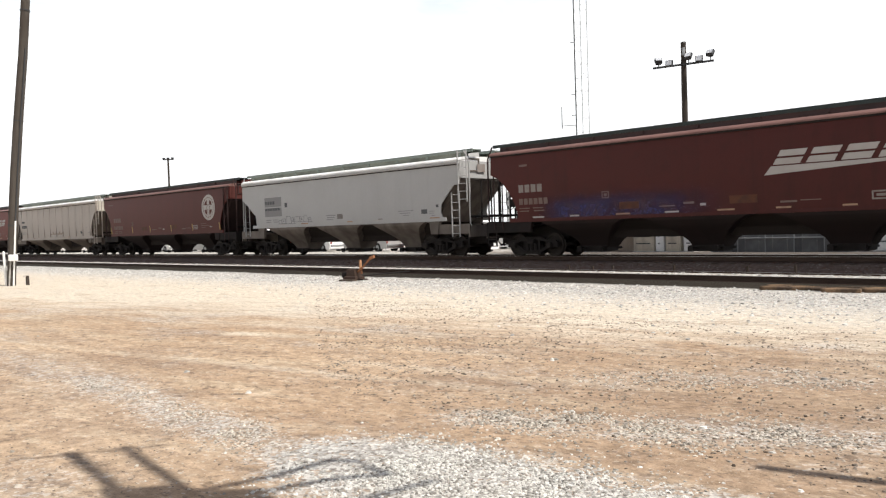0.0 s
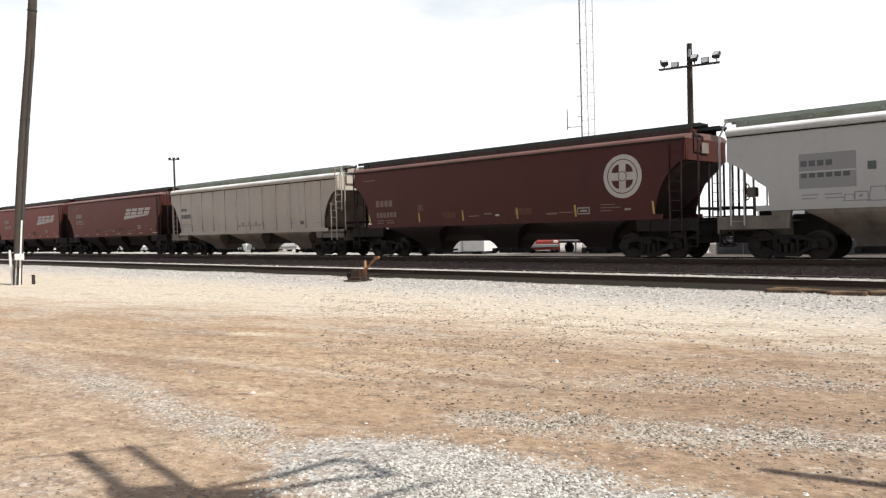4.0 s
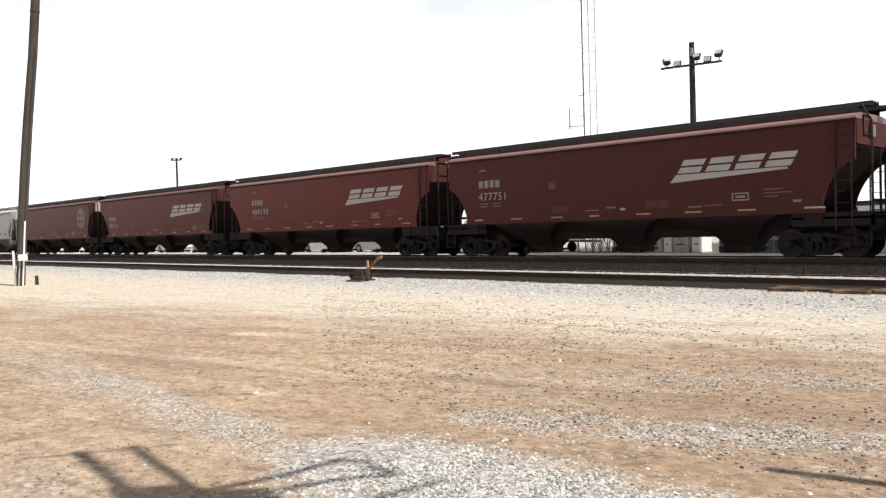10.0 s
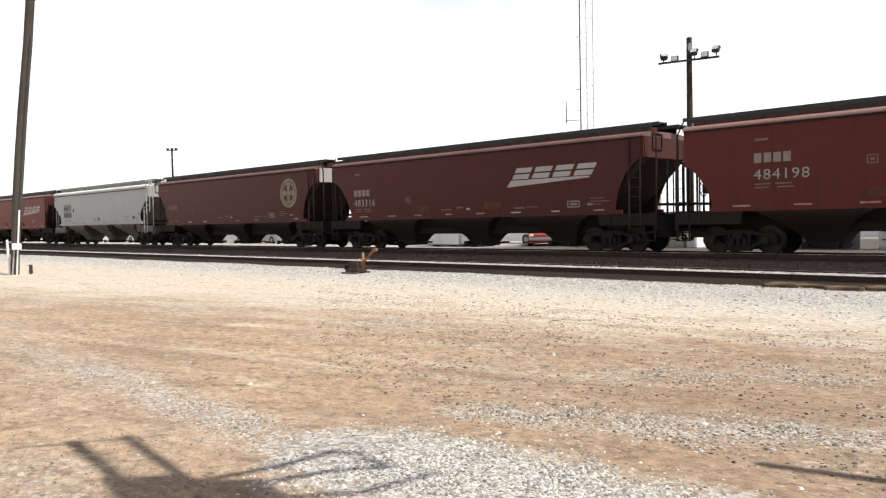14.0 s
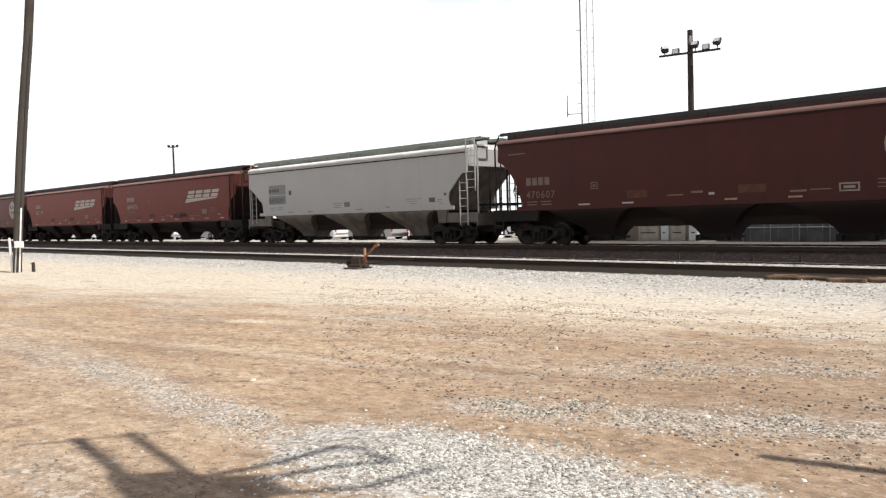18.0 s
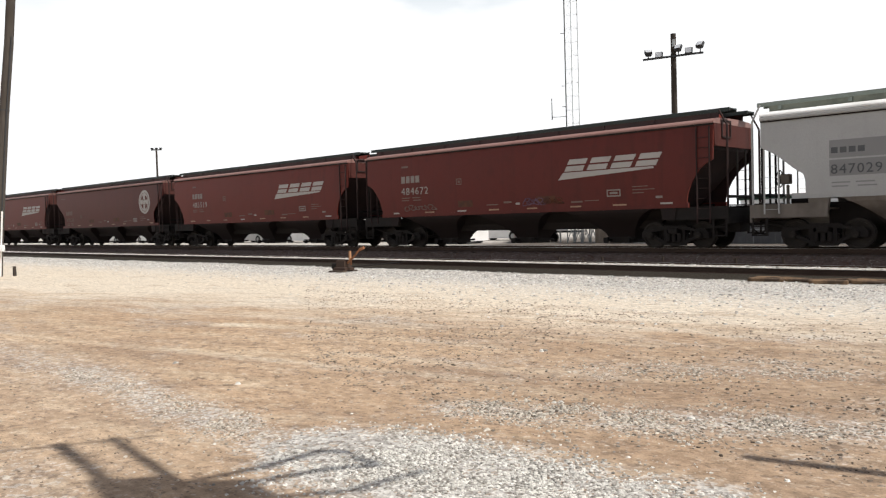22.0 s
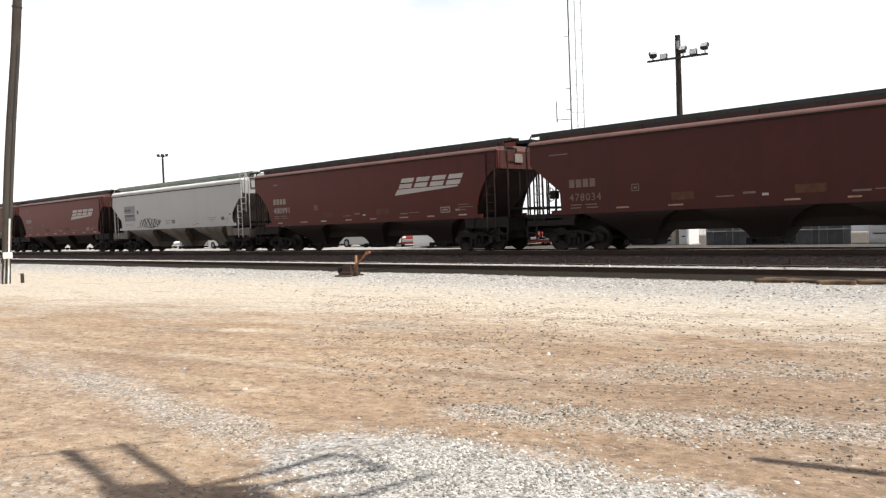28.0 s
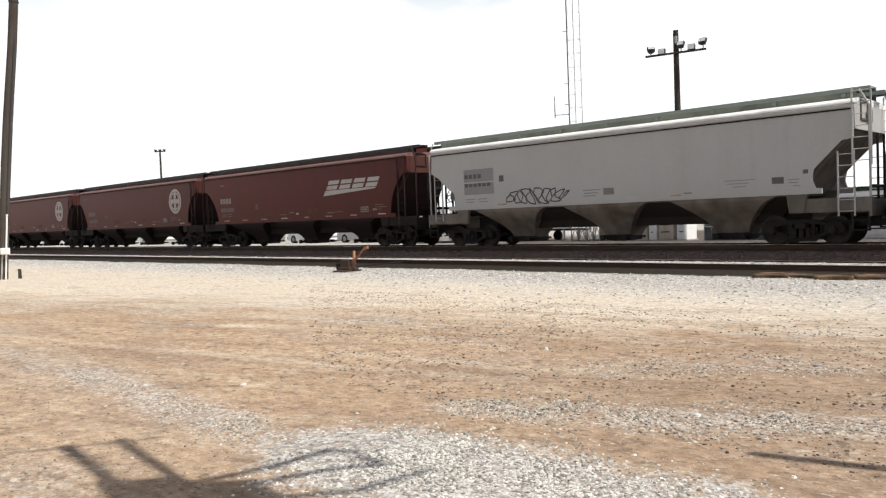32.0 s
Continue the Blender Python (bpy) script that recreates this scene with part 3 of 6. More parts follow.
def in_right_patch(rnd):
    while True:
        x, y = along(rnd, STRIP, 0.28) if rnd.random() < 0.75 else along(rnd, UPPER, 0.32)
        if noise.noise((x * 0.9, y * 1.6, 3.0)) + 0.5 * noise.noise((x * 3, y * 4.4, 5.0)) > rnd.uniform(-0.45, 0.5):
            return x, y


def over_yard(rnd):
    y = 1.2 + 14 * rnd.random() ** 1.2
    return rnd.uniform(-3.4 * y - 2, -0.15 * y + 1), y


def over_east_yard(rnd):
    while True:
        y = rnd.uniform(5.4, 13.0)
        x = rnd.uniform(-1.35 * y, -0.1 * y + 0.5)
        if noise.noise((x * 0.45, y * 0.9, 6.0)) + 0.4 * noise.noise((x * 2.0, y * 3.0, 1.0)) > rnd.uniform(-0.6, 0.5):
            return x, y


def by_track(rnd):
    x = rnd.uniform(-60, 2)
    return x, 19.55 - abs(rnd.gauss(0, 2.2 + 0.9 * max(0.0, min(1.0, (x + 22) / 12))))


def shoulder(rnd):
    return rnd.uniform(-80, 2), rnd.choice((rnd.uniform(21.3, 22.4), rnd.uniform(21.3, 22.4), rnd.uniform(22.9, 24.3)))


def under_train(rnd):
    return rnd.uniform(-80, 2), rnd.uniform(24.3, 28.2)


stones("gravel", "bed of loose pale grey gravel over tan dirt", 12000, in_near_bed, 0.0165, GRAVEL_MIX, 1)
stones("gravel", "thin tongue of dusty pale gravel on tan dirt", 2600, in_tongue, 0.0155, TONGUE_MIX, 14)
stones("gravel", "scattered grey gravel pressed into brown dirt", 5600, in_right_patch, 0.0185, DIRTY_MIX, 2)
stones("gravel", "loose stones strewn thinly over the dirt yard", 10000, over_yard, 0.013, YARD_MIX, 3)
stones("gravel", "dark and pale crumbs of stone trodden into brown dirt", 9500, over_east_yard, 0.019, CRUMB_MIX, 9)
stones("gravel", "a few larger loose stones on the dirt yard", 260, over_yard, 0.025, TONGUE_MIX, 8)
SINGLE = ((-7.75, 4.81), (-9.59, 5.02), (-11.66, 4.06), (-4.35, 6.12), (-3.1, 6.32), (-6.2, 8.4), (-2.4, 6.0))


def placed(rnd):
    x, y = rnd.choice(SINGLE)
    return x + rnd.gauss(0, 0.04), y + rnd.gauss(0, 0.04)


stones("gravel", "single fist-sized stones lying on the dirt", 16, placed, 0.045, GRAVEL_MIX, 12)
stones("ballast", "pale crushed ballast spread beside the track", 22000, by_track, 0.036, BALLAST_MIX, 4)
stones("ballast", "crushed ballast filling the near track bed", 6000, shoulder, 0.045, BALLAST_MIX, 5)
stones("ballast", "brown ballast under the train, darkened for its shade", 6000, under_train, 0.05, SHADED_MIX, 6)


def build_track(name, label, y, z, x0, x1, head_mat):
    """Two rails on wooden ties with plates; z is the rail head."""
    track = thing(name, label, "railway track", pose(0, y, 0), kind="structure")
    foot = z - 0.17
    outline = ((-0.07, 0), (0.07, 0), (0.07, 0.015), (0.012, 0.035), (0.012, 0.125), (0.036, 0.137), (0.036, 0.17), (-0.036, 0.17), (-0.036, 0.137), (-0.012, 0.125), (-0.012, 0.035), (-0.07, 0.015))
    for side in (-0.755, 0.755):
        bm = B()
        loft(bm, [[(x, side + a, foot + b) for a, b in outline] for x in np.linspace(x0, x1, 30)])
        part("rail", bm, RAIL_RUST, track, "rust-brown steel rail")
        bm = B()
        box(bm, x0, x1, side - 0.028, side + 0.028, z + 0.0005, z + 0.004)
        part("rail_head", bm, head_mat, track, "worn running surface")
    bm = B()
    box(bm, -0.115, 0.115, -1.3, 1.3, -0.17, 0.0, 0.015)
    tie = mesh_of(bm, "tie", TIE)
    bm = B()
    for side in (-0.755, 0.755):
        box(bm, -0.09, 0.09, side - 0.18, side + 0.18, 0.0, 0.014)
        for dx in (-0.05, 0.05):
            for dy in (-0.095, 0.095):
                box(bm, dx - 0.014, dx + 0.014, side + dy - 0.02, side + dy + 0.02, 0.014, 0.045)
    plate = mesh_of(bm, "tie_plate", RAIL_RUST)
    rnd = random.Random(int(y * 10))
    i = 0
    x = 1.0
    while x > -72 and i < 140:
        m = pose(x, rnd.uniform(-0.05, 0.05), foot - 0.016 - (0.05 if z < 0.3 and x < -14 else 0.012 if z < 0.3 else 0), 0, 0, rnd.uniform(-1.2, 1.2))
        part("tie", tie, None, track, at=m)
        part("tie_plate", plate, None, track, at=m)
        x -= 0.53
        i += 1
    far = B()
    for a, b in ((1.53, 70), (-160, x)):
        while a < b - 0.2:
            box(far, a - 0.115, a + 0.115, -1.3, 1.3, foot - 0.2, foot - 0.02)
            a += 0.53
    tagged(part("far_ties", far, TIE, track, "distant wooden ties"), kind="stuff")
    return track


build_track("railway_track", "empty near track, rusty rails on ties sunk in pale ballast", NEAR_Y, NEAR_Z, -700, 320, RAIL_HEAD)
build_track("railway_track", "train's own track on a raised bed of grey ballast", TRACK_Y, RAIL_Z, -700, 320, RAIL_HEAD)


# ---- grain hopper cars: local x runs the way the train goes, z from the rail heads ----
HL = 8.45         # half the length of the side sheets, set anew for each kind of car
WHEEL_R = 0.457


def side_y(z):
    return 1.50 + 0.075 * math.sin(math.pi * min(1.0, max(0.0, (z - 1.4) / 2.9)))


def arched(wide, top):
    """Outline of a cut side sheet: how far it is drawn in at a height, on a flattened arch."""
    def cut(z):
        k = (z - 1.55) / (top - 1.55)
        return 0.0 if k >= 1 else wide if k <= 0 else wide * (1 - k ** 1.6) ** 0.625
    return cut


def stepped(*knots):
    """A cut with straight edges through (height, depth), from the bottom up."""
    def cut(z):
        return float(np.interp(z, [a for a, _ in knots], [b for _, b in knots]))
    return cut


cut_arch, cut_wide_arch, cut_low_arch = arched(1.16, 3.37), arched(1.34, 3.30), arched(0.95, 2.90)
cut_slope = stepped((2.25, 1.36), (3.33, 0.0))
cut_pale_front = stepped((1.55, 1.0), (1.68, 1.06), (1.95, 1.15), (2.27, 1.11), (3.06, 0.31), (3.10, 0.02), (3.14, 0.0))
cut_pale_rear = stepped((2.11, 1.31), (2.28, 1.25), (2.43, 1.02), (2.91, 0.45), (3.15, 0.0))


def build_side(near, cut, z0):
    bm = B()
    s = -1 if near else 1
    zs = [z0, 1.56, 1.68, 1.82, 1.95, 2.12, 2.28, 2.43, 2.56, 2.68, 2.78, 2.86, 2.91, 2.98, 3.06, 3.10, 3.15, 3.22, 3.28, 3.33, 3.37, 3.6, 3.85, 4.088]
    rings = []
    zs = [z0] + [z for z in zs if z > z0 + 0.03]
    for z in zs:
        a, e, y = -HL + cut[0](z), HL - cut[1](z), side_y(z)
        rings.append([(a, s * y, z), (a / 3, s * y, z), (e / 3, s * y, z), (e, s * y, z), (e, s * (y - 0.05), z), (a, s * (y - 0.05), z)])
    return loft(bm, rings)


def build_core():
    """The tank inside the side sheets, with its 45 degree end slopes."""
    bm = B()
    rings = []
    for z, rear, e, y in ((1.5, 2.35, 1.75, 1.24), (2.4, 1.45, 0.88, 1.28), (3.25, 0.45, 0.06, 1.36), (3.34, 0.25, 0.05, 1.40), (3.42, 0.05, 0.05, 1.44), (4.1, 0.05, 0.05, 1.45)):
        rings.append([(-HL + rear, -y, z), (HL - e, -y, z), (HL - e, y, z), (-HL + rear, y, z)])
    return loft(bm, rings)


def build_underside():
    """Sloping sheets between the hoppers, under the tank."""
    bm = B()
    return loft(bm, [[(-HL + a, -y, z), (HL - b, -y, z), (HL - b, y, z), (-HL + a, y, z)] for z, a, b, y in ((0.70, 3.2, 2.6, 0.45), (0.98, 2.95, 2.3, 0.55), (1.3, 2.6, 1.95, 1.0), (1.52, 2.34, 1.74, 1.22))])


def lowered(bm, dz, dy=0.0):
    bmesh.ops.translate(bm, verts=bm.verts, vec=(0, dy, dz))
    return bm


def build_fascia(y):
    """Rolled lip where the roof laps over the side sheet."""
    bm = B()
    s = 1 if y > 0 else -1
    loft(bm, [[(x, s * a, z) for a, z in ((1.53, 3.955), (1.585, 3.96), (1.61, 3.985), (1.612, 4.06), (1.56, 4.088), (1.53, 4.088))] for x in (-HL - 0.01, 0, HL + 0.01)])
    return bm


def build_coaming(y, z1=4.54):
    """Upright rim that carries the running board along the roof."""
    bm = B()
    box(bm, -HL + 0.06, HL - 0.06, y - 0.02, y + 0.02, 4.18, z1)
    return bm


def build_roof():
    prof = [(1.585, 4.09), (1.592, 4.12), (1.575, 4.155), (1.52, 4.195), (1.42, 4.235), (1.2, 4.27), (0.8, 4.29), (0.4, 4.30)]
    prof = [(-y, z) for y, z in prof] + [(y, z) for y, z in prof[::-1]]
    bm = B()
    e = HL + 0.03
    return loft(bm, [[(x, y, z) for y, z in prof] for x in (-e, -e / 2, 0, e / 2, e)])


def build_hopper(x, half, z0):
    """One discharge hopper: its ends draw in on a curve down to the gate."""
    bm = B()
    rings = []
    for u, e, y in ((0.0, 1.0, 1.46), (0.07, 0.998, 1.455), (0.085, 0.88, 1.45), (0.12, 0.79, 1.44), (0.18, 0.72, 1.42), (0.28, 0.61, 1.32), (0.42, 0.50, 1.10), (0.6, 0.38, 0.80), (0.8, 0.29, 0.55), (1.0, 0.24, 0.40)):
        z = z0 - u * (z0 - 0.34)
        rings.append([(x - e * half, -y, z), (x + e * half, -y, z), (x + e * half, y, z), (x - e * half, y, z)])
    return loft(bm, rings)


def build_gate(x):
    bm = B()
    box(bm, x - 0.52, x + 0.52, -0.42, 0.42, 0.17, 0.42, 0.02)
    for dx in (-0.45, 0.45):
        rod(bm, (x + dx, -0.75, 0.28), (x + dx, 0.75, 0.28), 0.045)
        box(bm, x + dx - 0.09, x + dx + 0.09, -0.82, -0.72, 0.18, 0.38)
    box(bm, x - 0.6, x + 0.6, -0.49, -0.43, 0.32, 0.39)
    return bm


def build_ladder(x, y, z0, z1, wide=0.44, step=0.33, rung=0.014):
    bm = B()
    for dx in (0, wide):
        box(bm, x + dx - 0.02, x + dx + 0.02, y - 0.02, y + 0.02, z0, z1)
    z = z0 + 0.14
    while z < z1 - 0.05:
        rod(bm, (x, y, z), (x + wide, y, z), rung, seg=5)
        z += step
    return bm


def build_running_board(y):
    bm = B()
    e = HL + 0.32
    box(bm, -e, e, y - 0.28, y + 0.28, 4.54, 4.585)
    for d in (-0.27, 0.27):
        box(bm, -e, e, y + d - 0.012, y + d + 0.012, 4.47, 4.60)
    return bm


def build_trough():
    bm = B()
    prof = [(-0.36, 4.28), (-0.36, 4.54), (-0.26, 4.58), (0.26, 4.58), (0.36, 4.54), (0.36, 4.28)]
    e = HL - 0.5
    loft(bm, [[(x, y, z) for y, z in prof] for x in (-e, e)])
    for i in range(9):
        x = -e + 2 * e * (i + 0.5) / 9
        box(bm, x - 0.05, x + 0.05, -0.40, 0.40, 4.50, 4.565)
    return bm


def build_platform(sign):
    """End platform over the truck, with the striker casting."""
    bm = B()
    x0, x1 = sign * (HL - 1.9), sign * (HL + 0.42)
    box(bm, min(x0, x1), max(x0, x1), -1.42, 1.42, 1.20, 1.26)
    for y in (-1.42, 1.34):
        box(bm, min(x0, x1), max(x0, x1), y, y + 0.08, 0.98, 1.40)
    x2 = sign * (HL + 0.34)
    box(bm, min(x2, x1), max(x2, x1), -1.42, 1.42, 0.84, 1.33)
    x3 = sign * (HL - 3.0)
    box(bm, min(x3, x1), max(x3, x1), -0.32, 0.32, 0.74, 1.20)
    return bm


def build_coupler(sign):
    bm = B()
    x0 = sign * (HL + 0.40)
    x1 = sign * (HL + 1.0)
    box(bm, min(x0, x1 - sign * 0.25), max(x0, x1 - sign * 0.25), -0.08, 0.08, 0.80, 0.97, 0.02)
    box(bm, min(x1 - sign * 0.28, x1), max(x1 - sign * 0.28, x1), -0.15, 0.15, 0.74, 1.04, 0.05)
    # the air hose hangs in a bow below the coupler
    bow = [(x0, 0.3, 0.80), (x0 + sign * 0.12, 0.29, 0.60), (x0 + sign * 0.30, 0.24, 0.47), (x1 - sign * 0.02, 0.14, 0.43)]
    for p, q in zip(bow, bow[1:]):
        rod(bm, p, q, 0.03)
    return bm


def build_draft_gear(sign):
    """Draft pocket, brake cylinder and levers hung under the end platform."""
    bm = B()
    x0, x1 = sign * (HL - 0.75), sign * (HL + 0.38)
    box(bm, min(x0, x1), max(x0, x1), -0.40, 0.40, 0.52, 0.90, 0.03)
    rod(bm, (sign * (HL - 0.3), 0.45, 0.72), (sign * (HL - 0.3), 1.15, 0.72), 0.17, seg=12)
    for y in (-0.8, 0.9):
        rod(bm, (sign * (HL - 0.7), y, 0.62), (sign * (HL + 0.36), y, 0.86), 0.035, seg=6)
    return bm


def build_sill_step(sign, y):
    bm = B()
    a, b = sign * (HL - 0.10), sign * (HL + 0.34)
    for x in (a, b):
        box(bm, x - 0.03, x + 0.03, y - 0.02, y + 0.02, 0.42, 0.99)
    for z in (0.42, 0.70):
        box(bm, min(a, b) - 0.03, max(a, b) + 0.03, y - 0.04, y + 0.04, z, z + 0.04)
    return bm


def build_sill(y, z0):
    bm = B()
    e = HL - 0.9
    prism(bm, [(-e, z0 - 0.10), (e, z0 - 0.10), (e, z0 + 0.05), (-e, z0 + 0.05)], y - 0.03, y + 0.03)
    box(bm, -e, e, y - 0.05, y + 0.05, z0 - 0.115, z0 - 0.09)
    return bm


def build_bolster_post(x, y, z0):
    bm = B()
    prism(bm, [(x - 0.32, z0), (x + 0.32, z0), (x + 0.22, 0.98), (x - 0.22, 0.98)], y - 0.08, y + 0.08)
    return bm


def build_side_frame(y):
    bm = B()
    top = [(-1.22, 0.55), (-1.12, 0.66), (-0.75, 0.66), (-0.38, 0.78), (0.38, 0.78), (0.75, 0.66), (1.12, 0.66), (1.22, 0.55), (0.9, 0.56), (0.36, 0.64), (-0.36, 0.64), (-0.9, 0.56)]
    prism(bm, top, y - 0.07, y + 0.07)
    prism(bm, [(-0.9, 0.5), (-0.42, 0.30), (-0.36, 0.18), (0.36, 0.18), (0.42, 0.30), (0.9, 0.5), (0.9, 0.40), (0.46, 0.2), (0.38, 0.1), (-0.38, 0.1), (-0.46, 0.2), (-0.9, 0.40)], y - 0.07, y + 0.07)
    for x in (-1.03, 1.03):
        prism(bm, [(x - 0.2, 0.36), (x + 0.2, 0.36), (x + 0.2, 0.56), (x - 0.2, 0.56)], y - 0.069, y + 0.069)
    for x in (-0.33, 0.33):
        prism(bm, [(x - 0.05, 0.18), (x + 0.05, 0.18), (x + 0.05, 0.66), (x - 0.05, 0.66)], y - 0.068, y + 0.068)
    for x in (-0.889, 0.889):
        rod(bm, (x, y - 0.16, 0.457), (x, y + 0.16, 0.457), 0.13, seg=12)
    s = -1 if y < 0 else 1
    for dx in (-0.2, 0, 0.2):
        rod(bm, (dx, y + s * 0.10, 0.25), (dx, y + s * 0.10, 0.52), 0.075, seg=10)
    return bm


def build_truck_bolster():
    bm = B()
    box(bm, -0.17, 0.17, -1.22, 1.22, 0.50, 0.70, 0.03)
    rod(bm, (0, 0, 0.68), (0, 0, 0.76), 0.2, seg=16)
    for x in (-0.36, 0.36):
        box(bm, x - 0.07, x + 0.07, -0.95, 0.95, 0.22, 0.46)
    box(bm, -0.30, 0.30, -1.0, 1.0, 0.15, 0.24)
    for y in (-0.45, 0.45):
        box(bm, -0.9, 0.9, y - 0.03, y + 0.03, 0.20, 0.28)
    return bm


def build_wheelset():
    bm = B()
    for s in (-1, 1):
        rings = []
        for r, y in ((0.12, 0.62), (0.13, 0.70), (0.37, 0.70), (0.38, 0.67), (0.482, 0.672), (0.485, 0.70), (WHEEL_R, 0.715), (WHEEL_R - 0.004, 0.80), (0.38, 0.805), (0.37, 0.77), (0.15, 0.74), (0.13, 0.80), (0.09, 0.80)):
            rings.append([(r * math.cos(a), s * y, r * math.sin(a)) for a in np.linspace(0, 2 * math.pi, 28, endpoint=False)])
        loft(bm, rings)
    rod(bm, (0, -1.15, 0), (0, 1.15, 0), 0.075, seg=12)
    for s in (-1, 1):
        rod(bm, (0, s * 1.15, 0), (0, s * 1.19, 0), 0.10, seg=12)
        for a in range(3):
            c = Vector((0.055 * math.cos(a * 2.094), s * 1.2, 0.055 * math.sin(a * 2.094)))
            box(bm, c.x - 0.014, c.x + 0.014, c.y - 0.014, c.y + 0.014, c.z - 0.014, c.z + 0.014)
    return bm


def words(text, size, shear=0.0, wide=1.0):
    """Letters as a thin upright mesh that faces -y, from its lower left corner."""
    cu = bpy.data.curves.new("words", "FONT")
    cu.body, cu.size, cu.extrude, cu.shear, cu.resolution_u = text, size, 0.003, shear, 2
    ob = new("words", cu)
    ob.matrix_basis = Matrix.Diagonal((wide, 1, 1, 1))
    bpy.context.view_layer.update()
    me = bpy.data.meshes.new_from_object(ob.evaluated_get(bpy.context.evaluated_depsgraph_get()))
    me.transform(Matrix.Rotation(radians(90), 4, "X") @ Matrix.Diagonal((wide, 1, 1, 1)))
    bpy.data.objects.remove(ob)
    return me


def decal_y(z):
    return -side_y(z) - 0.006


def clipped(pts, level, side):
    """The part of an outline above (1) or below (-1) a level."""
    out = []
    for (x0, z0), (x1, z1) in zip(pts, pts[1:] + pts[:1]):
        a, b = (z0 - level) * side, (z1 - level) * side
        if a >= 0:
            out.append((x0, z0))
        if (a > 1e-9 and b < -1e-9) or (a < -1e-9 and b > 1e-9):
            u = a / (a - b)
            out.append((x0 + (x1 - x0) * u, level))
    return out


def flat(points_list, thick=0.006):
    """Painted shapes on the near side; each an outline in x and z that follows the side's curve."""
    bm = B()
    tall = []
    for pts in points_list:
        lo, hi = min(z for _, z in pts), max(z for _, z in pts)
        k = max(1, math.ceil((hi - lo) / 0.14)) if len(pts) > 4 or hi - lo > 0.4 else 1
        for i in range(k):
            cut = pts if k == 1 else clipped(clipped(pts, lo + (hi - lo) * i / k, 1), lo + (hi - lo) * (i + 1) / k, -1)
            if len(cut) > 2:
                tall.append(cut)
    for pts in tall:
        a = [bm.verts.new((x, decal_y(z), z)) for x, z in pts]
        b = [bm.verts.new((x, decal_y(z) + thick + 0.02, z)) for x, z in pts]
        bm.faces.new(a)
        for i in range(len(pts)):
            j = (i + 1) % len(pts)
            bm.faces.new((a[i], a[j], b[j], b[i]))
    bmesh.ops.remove_doubles(bm, verts=bm.verts, dist=1e-4)
    return bm


def bar(x0, x1, z0, z1, lean=0.0):
    h = (z1 - z0) * lean
    return [(x0, z0), (x1, z0), (x1 + h, z1), (x0 + h, z1)]


def logo_shapes(x, z):
    """The owner's mark as two rows of plain slanted blocks over a tapering bar."""
    out = [[(x, z), (x + 3.95, z + 0.21), (x + 3.92, z + 0.275), (x + 0.22, z + 0.265)]]
    zb, zt, lean, slit = z + 0.305, z + 0.74, 0.55, 0.03
    zm = (zb + zt) / 2
    for i in range(4):
        a = x + 0.28 + 0.98 * i
        for lo, hi in ((zb, zm - slit), (zm + slit, zt)):
            p, q = a + (lo - zb) * lean, a + (hi - zb) * lean
            out.append([(p, lo), (p + 0.80, lo), (q + 0.80, hi), (q, hi)])
    return out


def disc(x, z, r, seg=28):
    return [(x + r * math.cos(a), z + r * math.sin(a)) for a in np.linspace(0, 2 * math.pi, seg, endpoint=False)]


